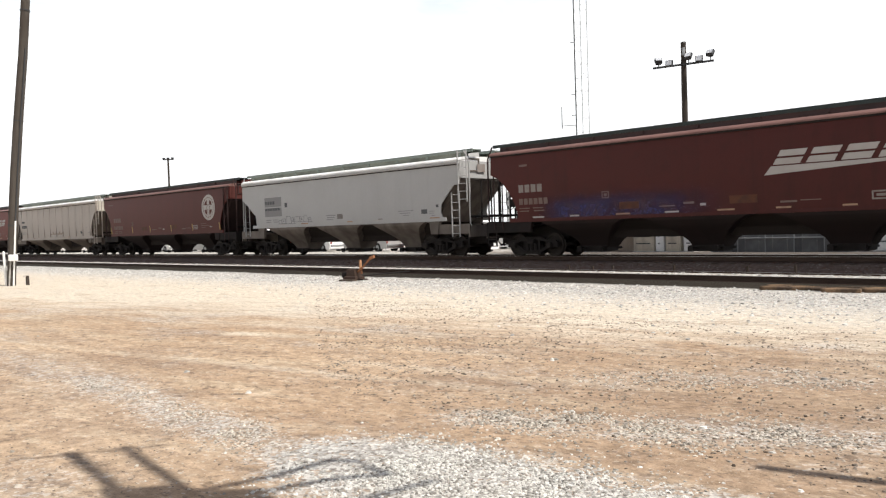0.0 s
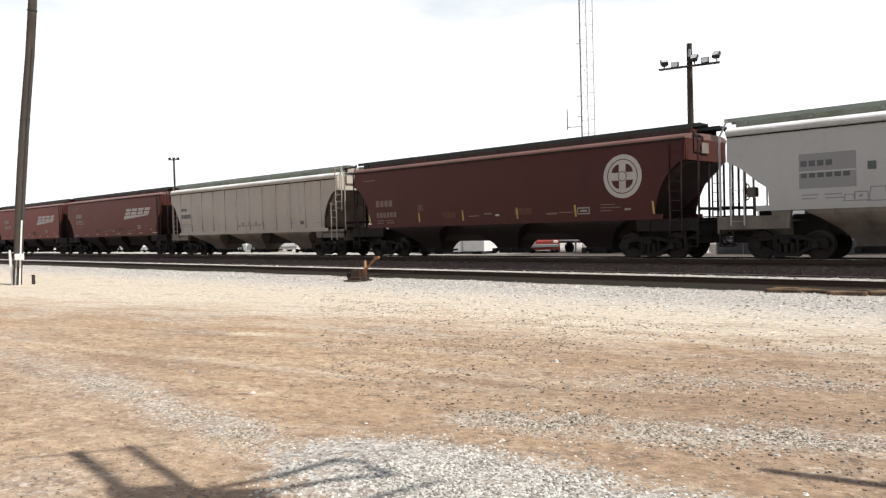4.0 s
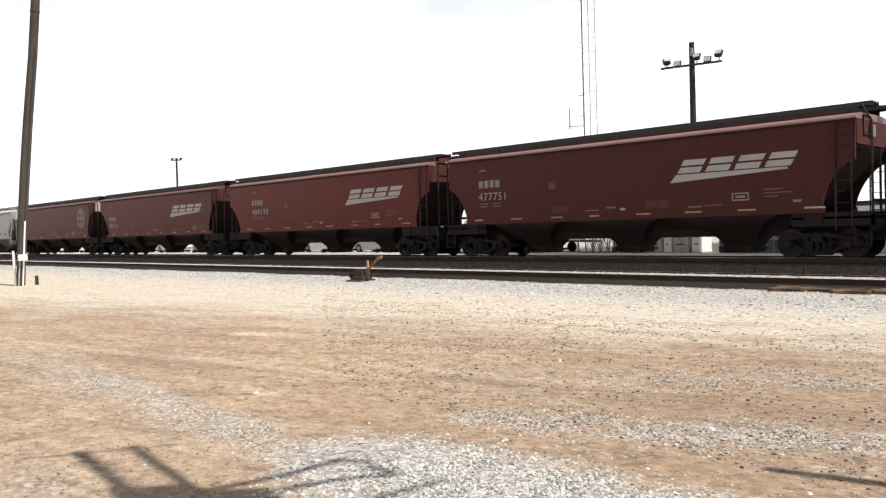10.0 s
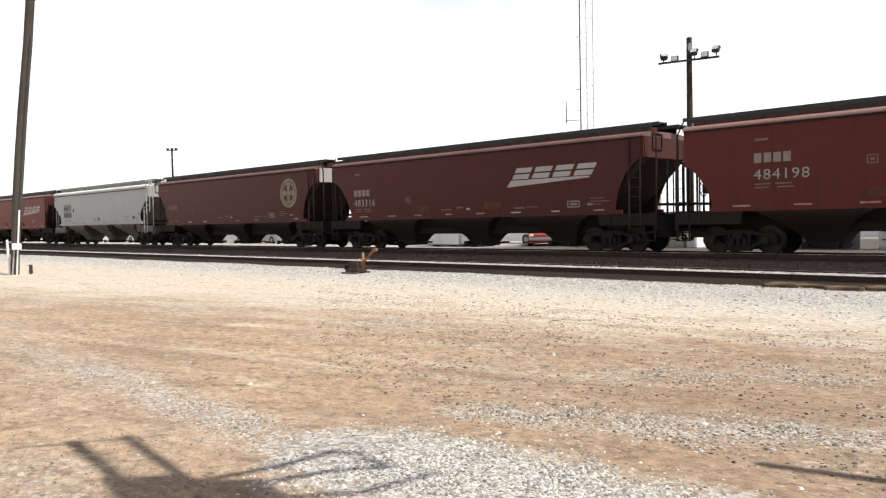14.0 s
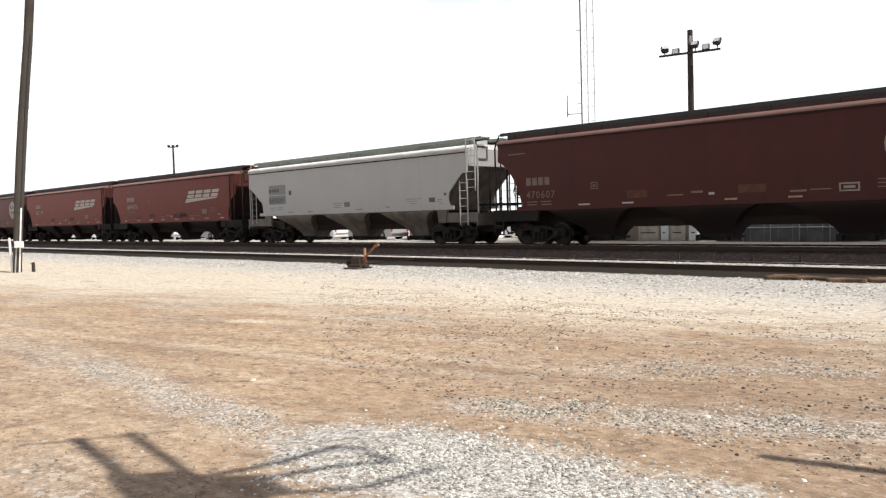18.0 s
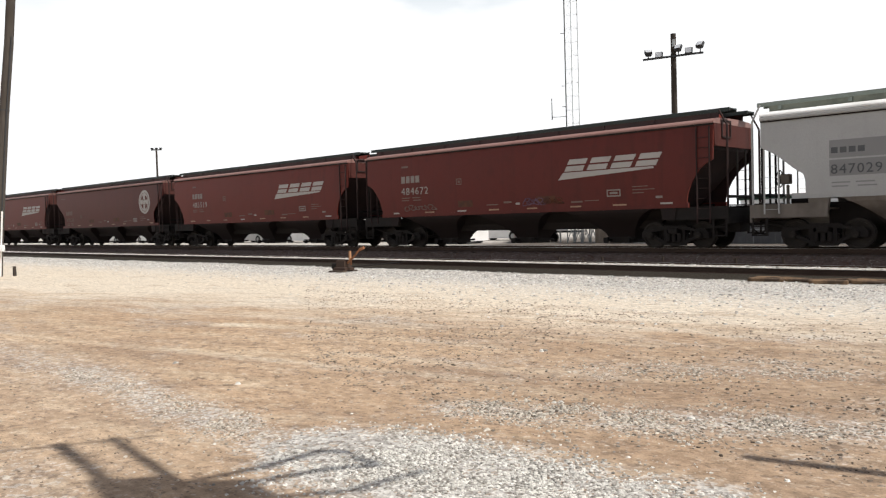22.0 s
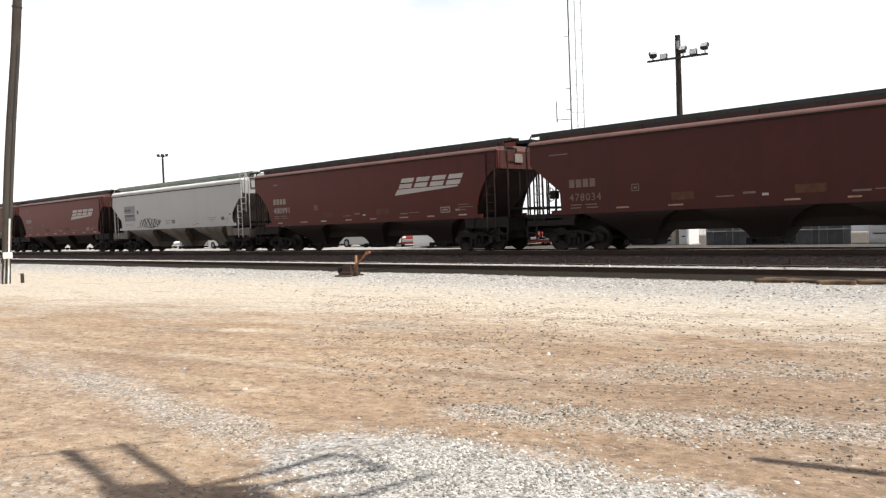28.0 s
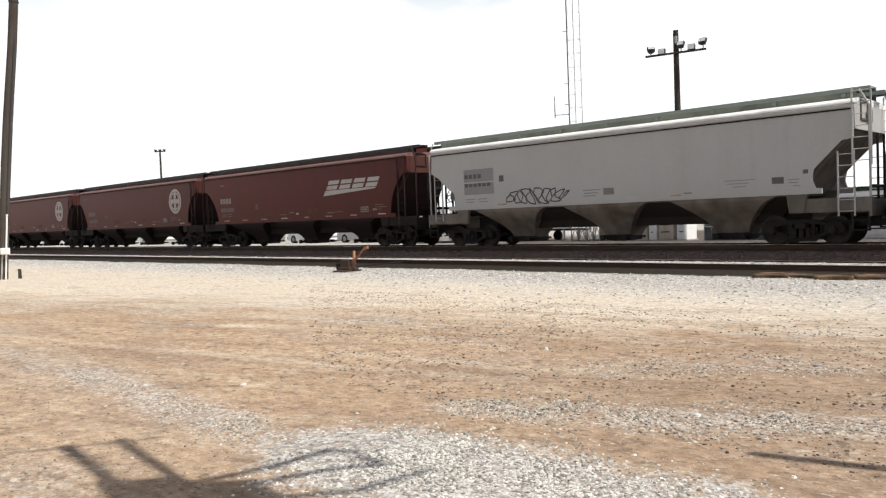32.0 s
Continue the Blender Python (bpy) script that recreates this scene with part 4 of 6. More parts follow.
def build_car(name, label, body, low, cut, grate, ladder_mat, roof, half, end_mat, ribs=False, z0=1.50, inset=1.65):
    """A three-bay covered hopper car with all its parts."""
    global HL
    HL = half
    car = thing(name, label, "hopper car", group="cars of the freight train")
    cut = cut if isinstance(cut, tuple) else (cut, cut)
    part("side_sheet", build_side(True, cut, z0), body, car, smooth=30)
    # on red cars the far sheet's dark brown stands for shade inside the end
    part("side_sheet", build_side(False, cut, z0), BROWN_SHADED if body in REDS else body, car, smooth=30)
    part("tank_end", build_core(), BROWN_SHADED if body in REDS else low, car, "shaded sloping end sheets")
    red = body in REDS
    dz = 0.0
    if not red:
        for y in (-1, 1):
            part("roof_lip", build_fascia(y), body, car, "rolled lip under the roof edge", smooth=40)
    # a thin dark strip takes the place of the shadow under the lip
    zs = (4.03, 4.085) if red else (3.915, 3.953)
    for y in (-1, 1):
        bm = B()
        box(bm, -HL, HL, min(y * 1.50, y * 1.578), max(y * 1.50, y * 1.578), *zs)
        part("lip_seam", bm, UNDER_SHADE, car, "dark strip standing for the shadow under the roof lip")
    part("underside", build_underside(), UNDER_SHADE, car, "dark sheets between the hoppers, shade in their colour")
    for y in (-0.96, 0.96):
        part("coaming", lowered(build_coaming(y), dz), DULL_RED if red else DULL_GREEN, car, "weathered upright rim along the roof")
    part("roof", lowered(build_roof(), dz), roof, car, "rounded roof edge, sunlight put into its colour", smooth=40)
    part("center_sill", box(B(), -HL + 1.6, HL - 1.6, -0.34, 0.34, 0.74, 1.42), GRIME, car, "grimy centre sill")
    bay = (HL - 1.9) * 2 / 3
    for x in (-bay, 0.0, bay):
        h = part("hopper", build_hopper(x, bay / 2, z0), low, car, "grimy tapering discharge hopper, darkened for shade", smooth=20)
        part("gate", build_gate(x), GRIME, h, "blackened outlet gate")
    for y in (-0.72, 0.72):
        part("running_board", lowered(build_running_board(y), dz), grate, car, "steel grating walkway")
    part("hatch_cover", lowered(build_trough(), dz), body, car, "long loading hatch cover")
    bm = B()
    prism(bm, [(-0.05, 4.34), (0.05, 4.34), (0.06, 4.42), (0.05, 4.45), (-0.05, 4.45), (-0.06, 4.42)], -1.03, -0.975)
    lowered(bm, dz)
    bracket = mesh_of(bm, "bracket", DULL_RED if red else GRATING)
    for i in range(9):
        for s in (1, -1):
            part("bracket", bracket, None, car, at=pose(-HL + 0.4 + i * (2 * HL - 0.8) / 8, 0, 0, 0, 0, 0 if s > 0 else 180))
    for y in (-1.47, 1.47):
        part("side_sill", build_sill(y, z0), body, car)
    for s in (-1, 1):
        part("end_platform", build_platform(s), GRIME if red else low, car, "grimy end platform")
        part("draft_gear", build_draft_gear(s), GRIME, car, "blackened draft gear and brake levers")
        for y in (-1.40, 1.40):
            part("sill_step", build_sill_step(s, y), GRIME, car, "hanging step iron at the corner")
        part("coupler", build_coupler(s), GRIME, car, "cast steel coupler with a hanging air hose")
        for y in (-1.38, 1.38):
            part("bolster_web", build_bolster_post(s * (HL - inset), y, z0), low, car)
        for y in (-1.60, 1.60):
            if s < 0:
                part("ladder", build_ladder(-HL + 0.05, y * 0.9, 1.1, 3.6, rung=0.007), ladder_mat, car, "side ladder")
            elif low is PALE_LOW or low is TAN_LOW:
                part("ladder", build_ladder(HL - 0.02, y, 2.3, 4.5, 0.5), ladder_mat, car, "upper side ladder")
                part("ladder", build_ladder(HL - 0.42, y, 0.86, 2.75), ladder_mat, car, "lower side ladder")
            else:
                part("ladder", build_ladder(HL - 0.55, y, 0.86, 4.0, rung=0.01), BROWN_SHADED, car, "side ladder")
        for y in (-1.3, -0.55, 0.1, 0.6, 1.3):
            bm = B()
            rod(bm, (s * (HL + 0.36), y, 1.25), (s * (HL + 0.36), y, 4.0 if abs(y) > 1 else 3.25), 0.036, seg=6)
            if abs(y) > 1:
                rod(bm, (s * (HL + 0.36), y, 4.0), (s * (HL + 0.1), y, 4.5), 0.03, seg=6)
            part("end_post", bm, ladder_mat if abs(y) > 1 else GRIME, car)
        bm = B()
        rod(bm, (s * (HL + 0.37), -1.3, 1.70), (s * (HL + 0.37), 1.3, 1.70), 0.05, seg=6)
        rod(bm, (s * (HL + 0.37), -1.3, 1.42), (s * (HL + 0.37), 1.3, 1.42), 0.02, seg=6)
        part("end_rail", bm, GRIME, car)
        bm = B()
        top = [(-1.47, 3.36), (1.47, 3.36), (1.50, 4.02), (1.42, 4.20), (1.1, 4.27), (-1.1, 4.27), (-1.42, 4.20), (-1.50, 4.02)]
        loft(bm, [[(s * HL + d, y, z) for y, z in top] for d in (-0.025, 0.025)])
        part("end_panel", bm, end_mat, car, "upper end sheet")
        bm = B()
        for y0, y1, z0p, z1p in ((-0.98, -0.28, 4.16, 4.22), (-0.98, -0.28, 3.64, 3.70), (-0.98, -0.92, 3.70, 4.16), (-0.34, -0.28, 3.70, 4.16)):
            box(bm, s * (HL + 0.045) - 0.02, s * (HL + 0.045) + 0.02, y0, y1, z0p, z1p)
        part("end_frame", bm, BROWN_SHADED if red else low, car, "small framed opening on the car end")
        bm = B()
        box(bm, s * (HL + 0.015) - 0.03, s * (HL - 0.02) + 0.03, -0.9, -0.35, 3.75, 4.25)
        part("end_plate", bm, low, car, "small plate on the car end")
    bm = B()
    rings = [[(x, 0.5 + r * math.cos(a), 1.5 + r * math.sin(a)) for a in np.linspace(0, 6.2832, 14, endpoint=False)] for x, r in ((-HL + 0.2, 0.1), (-HL + 0.25, 0.22), (-HL + 1.0, 0.22), (-HL + 1.05, 0.1))]
    loft(bm, rings)
    part("brake_reservoir", bm, GRIME, car, "black air reservoir", smooth=40)
    bm = B()
    for k in range(16):
        a, b = 2 * math.pi * k / 16, 2 * math.pi * (k + 1) / 16
        rod(bm, (-HL + 0.2, -0.56 + 0.27 * math.cos(a), 2.2 + 0.27 * math.sin(a)), (-HL + 0.2, -0.56 + 0.27 * math.cos(b), 2.2 + 0.27 * math.sin(b)), 0.018, seg=5)
    for k in range(4):
        a = math.pi * k / 4
        rod(bm, (-HL + 0.2, -0.56 - 0.27 * math.cos(a), 2.2 - 0.27 * math.sin(a)), (-HL + 0.2, -0.56 + 0.27 * math.cos(a), 2.2 + 0.27 * math.sin(a)), 0.012, seg=5)
    part("brake_wheel", bm, GRIME, car, "hand brake wheel")
    bm = B()
    box(bm, -HL + 0.25, -HL + 0.55, -0.70, -0.44, 2.02, 2.34, 0.03)
    rod(bm, (-HL + 0.45, -0.56, 1.1), (-HL + 0.45, -0.56, 2.0), 0.05)
    part("brake_housing", bm, GRIME if red else low, car)
    if ribs:
        bm = B()
        prism(bm, [(-0.014, 1.5), (0.014, 1.5), (0.014, 3.95), (-0.014, 3.95)], -1.583, -1.53)
        rib = mesh_of(bm, "rib", body)
        for i in range(12):
            part("rib", rib, None, car, at=pose(-HL + 1.3 + i * (2 * HL - 2.6) / 11, 0, 0))
    return car


def add_trucks(car, half, inset, side_mesh, bolster_mesh, wheel_mesh):
    for s in (-1, 1):
        truck = part("truck", bolster_mesh, None, car, "grimy cast truck with two wheelsets", at=pose(s * (half - inset), 0, 0))
        for k, me in enumerate(side_mesh):
            part("side_frame", me, None, truck)
        for x in (-0.889, 0.889):
            w = part("wheelset", wheel_mesh, None, truck, "steel wheels on an axle", at=pose(x, 0, WHEEL_R))
            WHEELS.append((w, x))


WHEELS = []
CARS = []
SIDE_MESHES = [mesh_of(build_side_frame(y), "side_frame", GRIME) for y in (-1.0, 1.0)]
BOLSTER_MESH = mesh_of(build_truck_bolster(), "truck", GRIME)
WHEEL_MESH = mesh_of(build_wheelset(), "wheelset", WHEEL, smooth=35)

HALF = {"brown": 8.71, "short": 8.15, "dull": 8.69, "plain": 8.65, "later": 8.42, "pale": 8.46, "tan": 8.73}
TEMPLATES = {
    "brown": build_car("hopper_car", "mineral red grain hopper car with a slanted pale mark", BROWN, BROWN_LOW, (cut_wide_arch, cut_arch), DARK_GRATING, BROWN_SHADED, DARK_ROOF, HALF["brown"], BROWN_DUST),
    "later": build_car("hopper_car", "bright mineral red grain hopper car with low arched end cuts", BROWN_RED, BROWN_LOW, cut_low_arch, DARK_GRATING, BROWN_SHADED, BROWN_ROOF, HALF["later"], BROWN_FRESH),
    "short": build_car("hopper_car", "mineral red grain hopper car, shorter than its neighbours", BROWN, BROWN_LOW, cut_low_arch, DARK_GRATING, BROWN_SHADED, BROWN_ROOF, HALF["short"], BROWN_FRESH, inset=1.25),
    "dull": build_car("hopper_car", "dull brown grain hopper car with a round pale emblem", BROWN_DULL, BROWN_LOW, cut_arch, DARK_GRATING, BROWN_SHADED, DARK_ROOF, HALF["dull"], BROWN_FRESH),
    "plain": build_car("hopper_car", "dull brown grain hopper car with straight sloping end cuts", BROWN_DULL, BROWN_LOW, cut_slope, DARK_GRATING, BROWN_SHADED, DARK_ROOF, HALF["plain"], BROWN_DUST),
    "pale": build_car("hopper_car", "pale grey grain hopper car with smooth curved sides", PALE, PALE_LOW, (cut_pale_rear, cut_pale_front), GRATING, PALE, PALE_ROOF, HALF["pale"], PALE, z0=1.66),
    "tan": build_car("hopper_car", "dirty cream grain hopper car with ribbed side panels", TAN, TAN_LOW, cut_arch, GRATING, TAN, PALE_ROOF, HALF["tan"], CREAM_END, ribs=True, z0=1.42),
}

# kind, place of the side sheet's rear edge at travel 0, number on its side, extra marks, metres from that edge to its emblem and to its lettering
TRAIN = (
    ("brown", 72.14, "", "spray", 11.15, 1.45), ("pale", 53.45, "", "tag", 0, 2.3), ("dull", 34.60, "", "stripes", 15.0, 1.6), ("tan", 15.71, "", "", 0, 1.4),
    ("short", -2.02, "477751", "", 10.45, 1.72), ("later", -20.16, "484198", "", 10.9, 2.38), ("brown", -39.10, "483316", "", 11.28, 1.65), ("dull", -57.98, "470607", "gold", 15.0, 1.45),
    ("pale", -76.60, "847029", "panel", 0, 2.05), ("later", -94.97, "484672", "scrawl", 10.8, 2.3), ("later", -113.25, "485519", "", 10.74, 2.2), ("plain", -132.10, "478034", "", 14.76, 1.8),
    ("brown", -151.21, "480991", "", 11.35, 1.7), ("pale", -169.55, "", "scribble", 0, 1.93), ("brown", -188.57, "", "", 11.4, 1.7), ("dull", -207.1, "", "", 14.8, 1.6), ("dull", -226.0, "", "", 14.8, 1.6), ("later", -244.6, "", "", 10.8, 2.2),
)
LABELS = {
    "spray": "mineral red grain hopper car with blue spray paint along its side", "stripes": "dull brown grain hopper car with yellow strips and a white emblem",
    "scrawl": "mineral red grain hopper car with a small pale scrawl",
    "tag": "pale grey grain hopper car with a faint outlined spray-paint tag",
    "scribble": "pale grey grain hopper car with a dark looping scribble",
    "gold": "dull brown grain hopper car with a faded gold emblem",
}


def thing_part(name, parent, label, at):
    """An empty under a thing that gathers small pieces."""
    ob = new(name)
    ob.parent, ob.matrix_basis = parent, at
    return tagged(ob, label)


def strokes(name, car, mat, shapes, label=""):
    for one in shapes:
        part(name, flat([one]), mat, car, label)


def mark_car(car, kind, number, extra, spot, tx, half):
    """Paints marks, stencils and reflectors on the near side; spot and tx are metres from the car's middle."""
    rnd = random.Random(number + extra + kind)
    logo, round_mark = kind in ("brown", "later", "short"), kind in ("dull", "plain")
    dark_side, high = logo or round_mark, kind in ("later", "short")
    mark_z = 2.88 if high else 2.54 if logo else 2.36
    digit_z = 2.36 if high else 2.06 if logo else 1.86 if round_mark else 2.22
    pale_mat = LETTER_GREY if logo else LETTER_DULL
    if logo:
        bar_shape, *blocks = logo_shapes(spot, 2.56)
        mark = part("owner_mark", flat([bar_shape]), LETTER, car, "slanted pale owner's mark")
        for one in blocks:
            part("mark_shape", flat([one]), LETTER, mark)
    elif round_mark:
        m = ORANGE_GOLD if extra == "gold" else LETTER
        part("emblem_disc", flat([disc(spot, 2.95, 0.78)]), m, car, "round pale emblem")
        for r, w in ((0.62, 0.03), (0.18, 0.025)):
            p, q = disc(spot, 2.95, r), disc(spot, 2.95, r - w)
            part("emblem_ring", lowered(flat([[p[i], p[(i + 1) % 28], q[(i + 1) % 28], q[i]] for i in range(28)]), 0, -0.005), BROWN_DULL if extra != "gold" else BROWN_LOW, car)
        for a in (-1, 1):
            for b in (-1, 1):
                bm = flat([[(spot + a * 0.14, 2.95 + b * 0.14), (spot + a * 0.44, 2.95 + b * 0.14), (spot + a * 0.38, 2.95 + b * 0.30), (spot + a * 0.27, 2.95 + b * 0.40), (spot + a * 0.14, 2.95 + b * 0.44)]])
                part("emblem_quarter", lowered(bm, 0, -0.005), BROWN_DULL, car, "dark quarter round the emblem's cross")
    if dark_side:
        strokes("mark_block", car, pale_mat, [bar(tx + 0.30 * i, tx + 0.30 * i + 0.23, mark_z, mark_z + 0.30) for i in range(4)])
    else:
        if kind == "pale":
            part("number_panel", flat([bar(tx - 0.05, tx + 1.55, 2.68, 3.20), bar(tx - 0.05, tx + 1.55, 2.16, 2.63)]), INK_PALE, car, "faded grey panel")
            part("small_panel", flat([bar(tx + 1.85, tx + 2.08, 2.62, 2.86)]), INK, car)
        for i in range(4 if kind == "pale" else 3):
            part("mark_block", lowered(flat([bar(tx + 0.24 * i, tx + 0.24 * i + 0.18, 2.82, 2.99)]), 0, -0.005), INK, car, "dark lettering block")
        if kind == "pale":
            strokes("data_line", car, INK_PALE, [bar(-0.75, 0.0, 2.04, 2.08), bar(-0.7, -0.1, 1.93, 1.97), bar(-0.75, -0.2, 1.83, 1.87), bar(4.6, 5.6, 2.06, 2.09), bar(4.7, 5.4, 1.96, 1.99), bar(4.9, 5.3, 1.86, 1.89)])
            strokes("stencil_plate", car, TAN_PLATE, [bar(0.12, 0.55, 1.86, 2.10), bar(3.2, 3.5, 1.74, 1.78)], "dark stencil plate")
            strokes("stencil_plate", car, INK, [bar(6.12, 6.48, 1.90, 2.10), bar(7.05, 7.2, 2.16, 2.28)], "black stencil plate")
            strokes("data_line", car, INK_PALE, [bar(6.6, 6.95, 1.99, 2.02), bar(6.62, 6.9, 1.90, 1.93), bar(6.75, 6.95, 1.80, 1.83)])
        else:
            strokes("stencil_plate", car, INK, [bar(5.55, 5.88, 1.70, 1.90)], "black stencil plate")
            strokes("data_line", car, INK_PALE, [bar(4.6, 5.0, 2.0, 2.03), bar(4.6, 4.9, 1.88, 1.91), bar(4.6, 5.0, 1.78, 1.81), bar(6.6, 6.9, 2.1, 2.13), bar(6.9, 7.3, 1.75, 1.78)])
            strokes("rust_stencil", car, RUST_STENCIL, [bar(-0.6 + 0.35 * i, -0.6 + 0.35 * i + 0.26, 1.70, 1.80 + 0.14 * (i % 2)) for i in range(8)], "rust-red faded stencil")
    if number:
        wide = kind == "later"
        plate = thing_part("car_number", car, "painted car number", pose(tx - 0.02, -side_y(digit_z + 0.15) - (0.012 if dark_side else 0.024), digit_z))
        for i, one in enumerate(number):
            me = words(one, 0.455 if logo else 0.40, wide=1.15 if wide else 1.05)
            me.materials.append(LETTER_NUMBER if logo else INK if kind == "pale" else LETTER_DULL)
            part("digit", me, None, plate, at=pose((0.29 if wide else 0.262) * i * (1 if logo else 0.9), 0, 0))
    else:
        low_z = digit_z if dark_side else 2.48 if kind == "pale" else 2.36
        for i in range(6 if kind != "tan" else 5):
            one = bar(tx + 0.24 * i, tx + 0.24 * i + 0.18, low_z, low_z + (0.24 if kind != "pale" else 0.14))
            part("number_block", lowered(flat([one]), 0, -0.005), LETTER_DULL if dark_side else INK, car, "faded number block")
    tone = LETTER_DULL if dark_side else INK_PALE
    row = digit_z - 0.16 if dark_side else 1.95
    strokes("data_line", car, tone, [bar(tx + a, tx + c, row - d, row - d + 0.04) for a, c, d in ((0, 0.5, 0), (0.65, 1.15, 0), (0, 0.45, 0.11), (0.7, 1.2, 0.11))])
    if dark_side:
        bx, bz = (4.72, 1.86) if high else (5.75, 1.68) if kind in ("brown",) else (4.6, 1.66)
        part("stencil_box", flat([bar(bx - 0.28, bx + 0.28, bz, bz + 0.045), bar(bx - 0.28, bx + 0.28, bz + 0.21, bz + 0.255), bar(bx - 0.28, bx - 0.235, bz + 0.045, bz + 0.21), bar(bx + 0.235, bx + 0.28, bz + 0.045, bz + 0.21), bar(bx - 0.16, bx + 0.16, bz + 0.09, bz + 0.165)]), LETTER_GREY, car, "white stencilled box")
        strokes("stencil", car, LETTER_DULL, [bar(bx + 0.75, bx + 1.35, bz + 0.30, bz + 0.33), bar(bx + 0.75, bx + 1.6, bz + 0.19, bz + 0.22), bar(bx + 0.75, bx + 1.2, bz + 0.08, bz + 0.11)])
        qx, qz = (-2.65, 2.66) if high else (-3.3, 2.14) if logo else (-4.1, 2.10)
        part("square_stencil", flat([bar(qx - 0.15, qx + 0.15, qz, qz + 0.035), bar(qx - 0.15, qx + 0.15, qz + 0.22, qz + 0.255), bar(qx - 0.15, qx - 0.115, qz + 0.035, qz + 0.22), bar(qx + 0.115, qx + 0.15, qz + 0.035, qz + 0.22), bar(qx - 0.06, qx + 0.06, qz + 0.08, qz + 0.17)]), LETTER_DULL, car, "faded square stencil")
        strokes("stencil", car, LETTER_DULL, [bar(tx + 0.02, tx + 0.42, 3.56, 3.64) if logo else bar(tx - 0.9, tx - 0.05, 3.62, 3.66)])
        strokes("orange_stencil", car, ORANGE, [bar(-2.75, -1.95, 1.72, 1.98), bar(1.3, 2.2, 1.74, 2.0)], "worn orange stencil")
        strokes("stencil", car, LETTER_DULL, [bar(-1.2, -0.6, 1.74, 1.78), bar(2.9, 3.4, 1.70, 1.76), bar(3.5, 4.1, 1.74, 1.77), bar(-0.3, 0.1, 1.80, 1.87)])
        part("data_plate", flat([bar(0.3, 0.5, 1.72, 1.80)]), LETTER, car)
        part("data_plate", flat([bar(6.35, 6.6, 1.74, 1.82)]), LETTER_GREY, car)
    low_edge = 1.68 if kind == "pale" else 1.53 if dark_side else 1.45
    if extra == "stripes":
        for x in (1.03, 4.46, 7.14, 10.1, 12.9, 16.15):
            part("yellow_strip", flat([bar(x - half, x - half + 0.08, 1.58, 2.02, -0.06)]), YELLOW, car, "upright yellow reflective strip")
    for i in range(0 if extra == "stripes" else 8):
        x = -6.7 + i * 1.9 + rnd.uniform(-0.1, 0.1)
        if logo or i % 3:
            part("reflector", flat([bar(x, x + rnd.uniform(0.35, 0.6), low_edge, low_edge + 0.055)]), YELLOW_PALE if rnd.random() < 0.65 else LETTER, car, "short reflective strip")
    if extra == "gold" or rnd.random() < 0.6:
        end = B()
        box(end, half + 0.07, half + 0.085, *((-1.35, 0.1, 3.42, 4.16) if extra == "gold" else (-0.45, 0.05, 3.62, 3.98)))
        part("end_sticker", end, LETTER if extra == "gold" else LETTER_GREY, car, "pale notice on the car end")
    if extra == "spray":
        bm = B()
        rows = []
        for z in np.linspace(1.51, 2.55, 7):
            rows.append([(x, decal_y(z) + 0.002, z) for x in np.linspace(-6.9, 1.6, 12)])
        loft(bm, rows, closed=False, caps=False)
        part("spray_patch", bm, SPRAY_CLOUD, car, "soft smeared blue spray paint")
    if extra == "tag":
        # outlined slanted blocks, uneven in height, run into one another
        x = tx + 1.2
        for i in range(8):
            w, z, h = rnd.uniform(0.28, 0.55), rnd.uniform(1.74, 1.84), rnd.uniform(0.24, 0.46) * (1 - 0.5 * abs(i - 3.5) / 5)
            q, t = rnd.uniform(-0.2, 0.45), rnd.uniform(0.02, 0.035)
            shapes = [bar(x, x + t, z, z + h, q), bar(x + w - t, x + w, z, z + h, -q), bar(x - 0.04, x + w + 0.06, z - t, z), bar(x + q * h, x + w - q * h, z + h, z + h + t)]
            if i % 2:
                shapes.append(bar(x + w * 0.35, x + w * 0.6, z + 0.08, z + h - 0.06, q))
            part("spray_tag", flat(shapes), FAINT_SPRAY, car, "faint outlined spray-paint block")
            x += w * 0.92
    if extra == "scribble":
        bm = B()
        last = None
        for i in range(72):
            u = i / 71
            x = -4.35 + 2.9 * u + 0.2 * math.sin(i * 1.3)
            z = 1.96 + 0.33 * math.sin(i * 0.83 + 1.1 * math.sin(i * 0.37)) * (0.45 + 0.55 * math.sin(math.pi * u))
            p = (x, -side_y(z) - 0.004, z)
            if last:
                rod(bm, last, p, 0.022, seg=4)
            last = p
        part("spray_tag", bm, DARK_SPRAY, car, "dark looping spray-paint scribble")
    if extra == "scrawl":
        # a pale scrawl under the number, a purple and an orange one before the owner's mark
        for x0, wide, z0, tall, mat, label in ((tx + 0.1, 2.0, 1.76, 0.13, LETTER_DULL, "pale spray-paint scrawl"), (spot - 1.7, 1.0, 1.80, 0.15, PURPLE_SPRAY, "purple spray-paint scrawl"), (spot - 0.75, 0.9, 1.80, 0.12, ORANGE, "orange spray-paint scrawl")):
            bm = B()
            last = None
            for i in range(48):
                x = x0 + wide * i / 47 + 0.12 * math.sin(i * 1.3)
                z = z0 + tall * math.sin(i * 0.83 + 1.1 * math.sin(i * 0.37)) * (0.75 + 0.25 * math.sin(i * 0.21))
                p = (x, -side_y(z) - 0.004, z)
                if last:
                    rod(bm, last, p, 0.02, seg=4)
                last = p
            part("spray_tag", bm, mat, car, label)


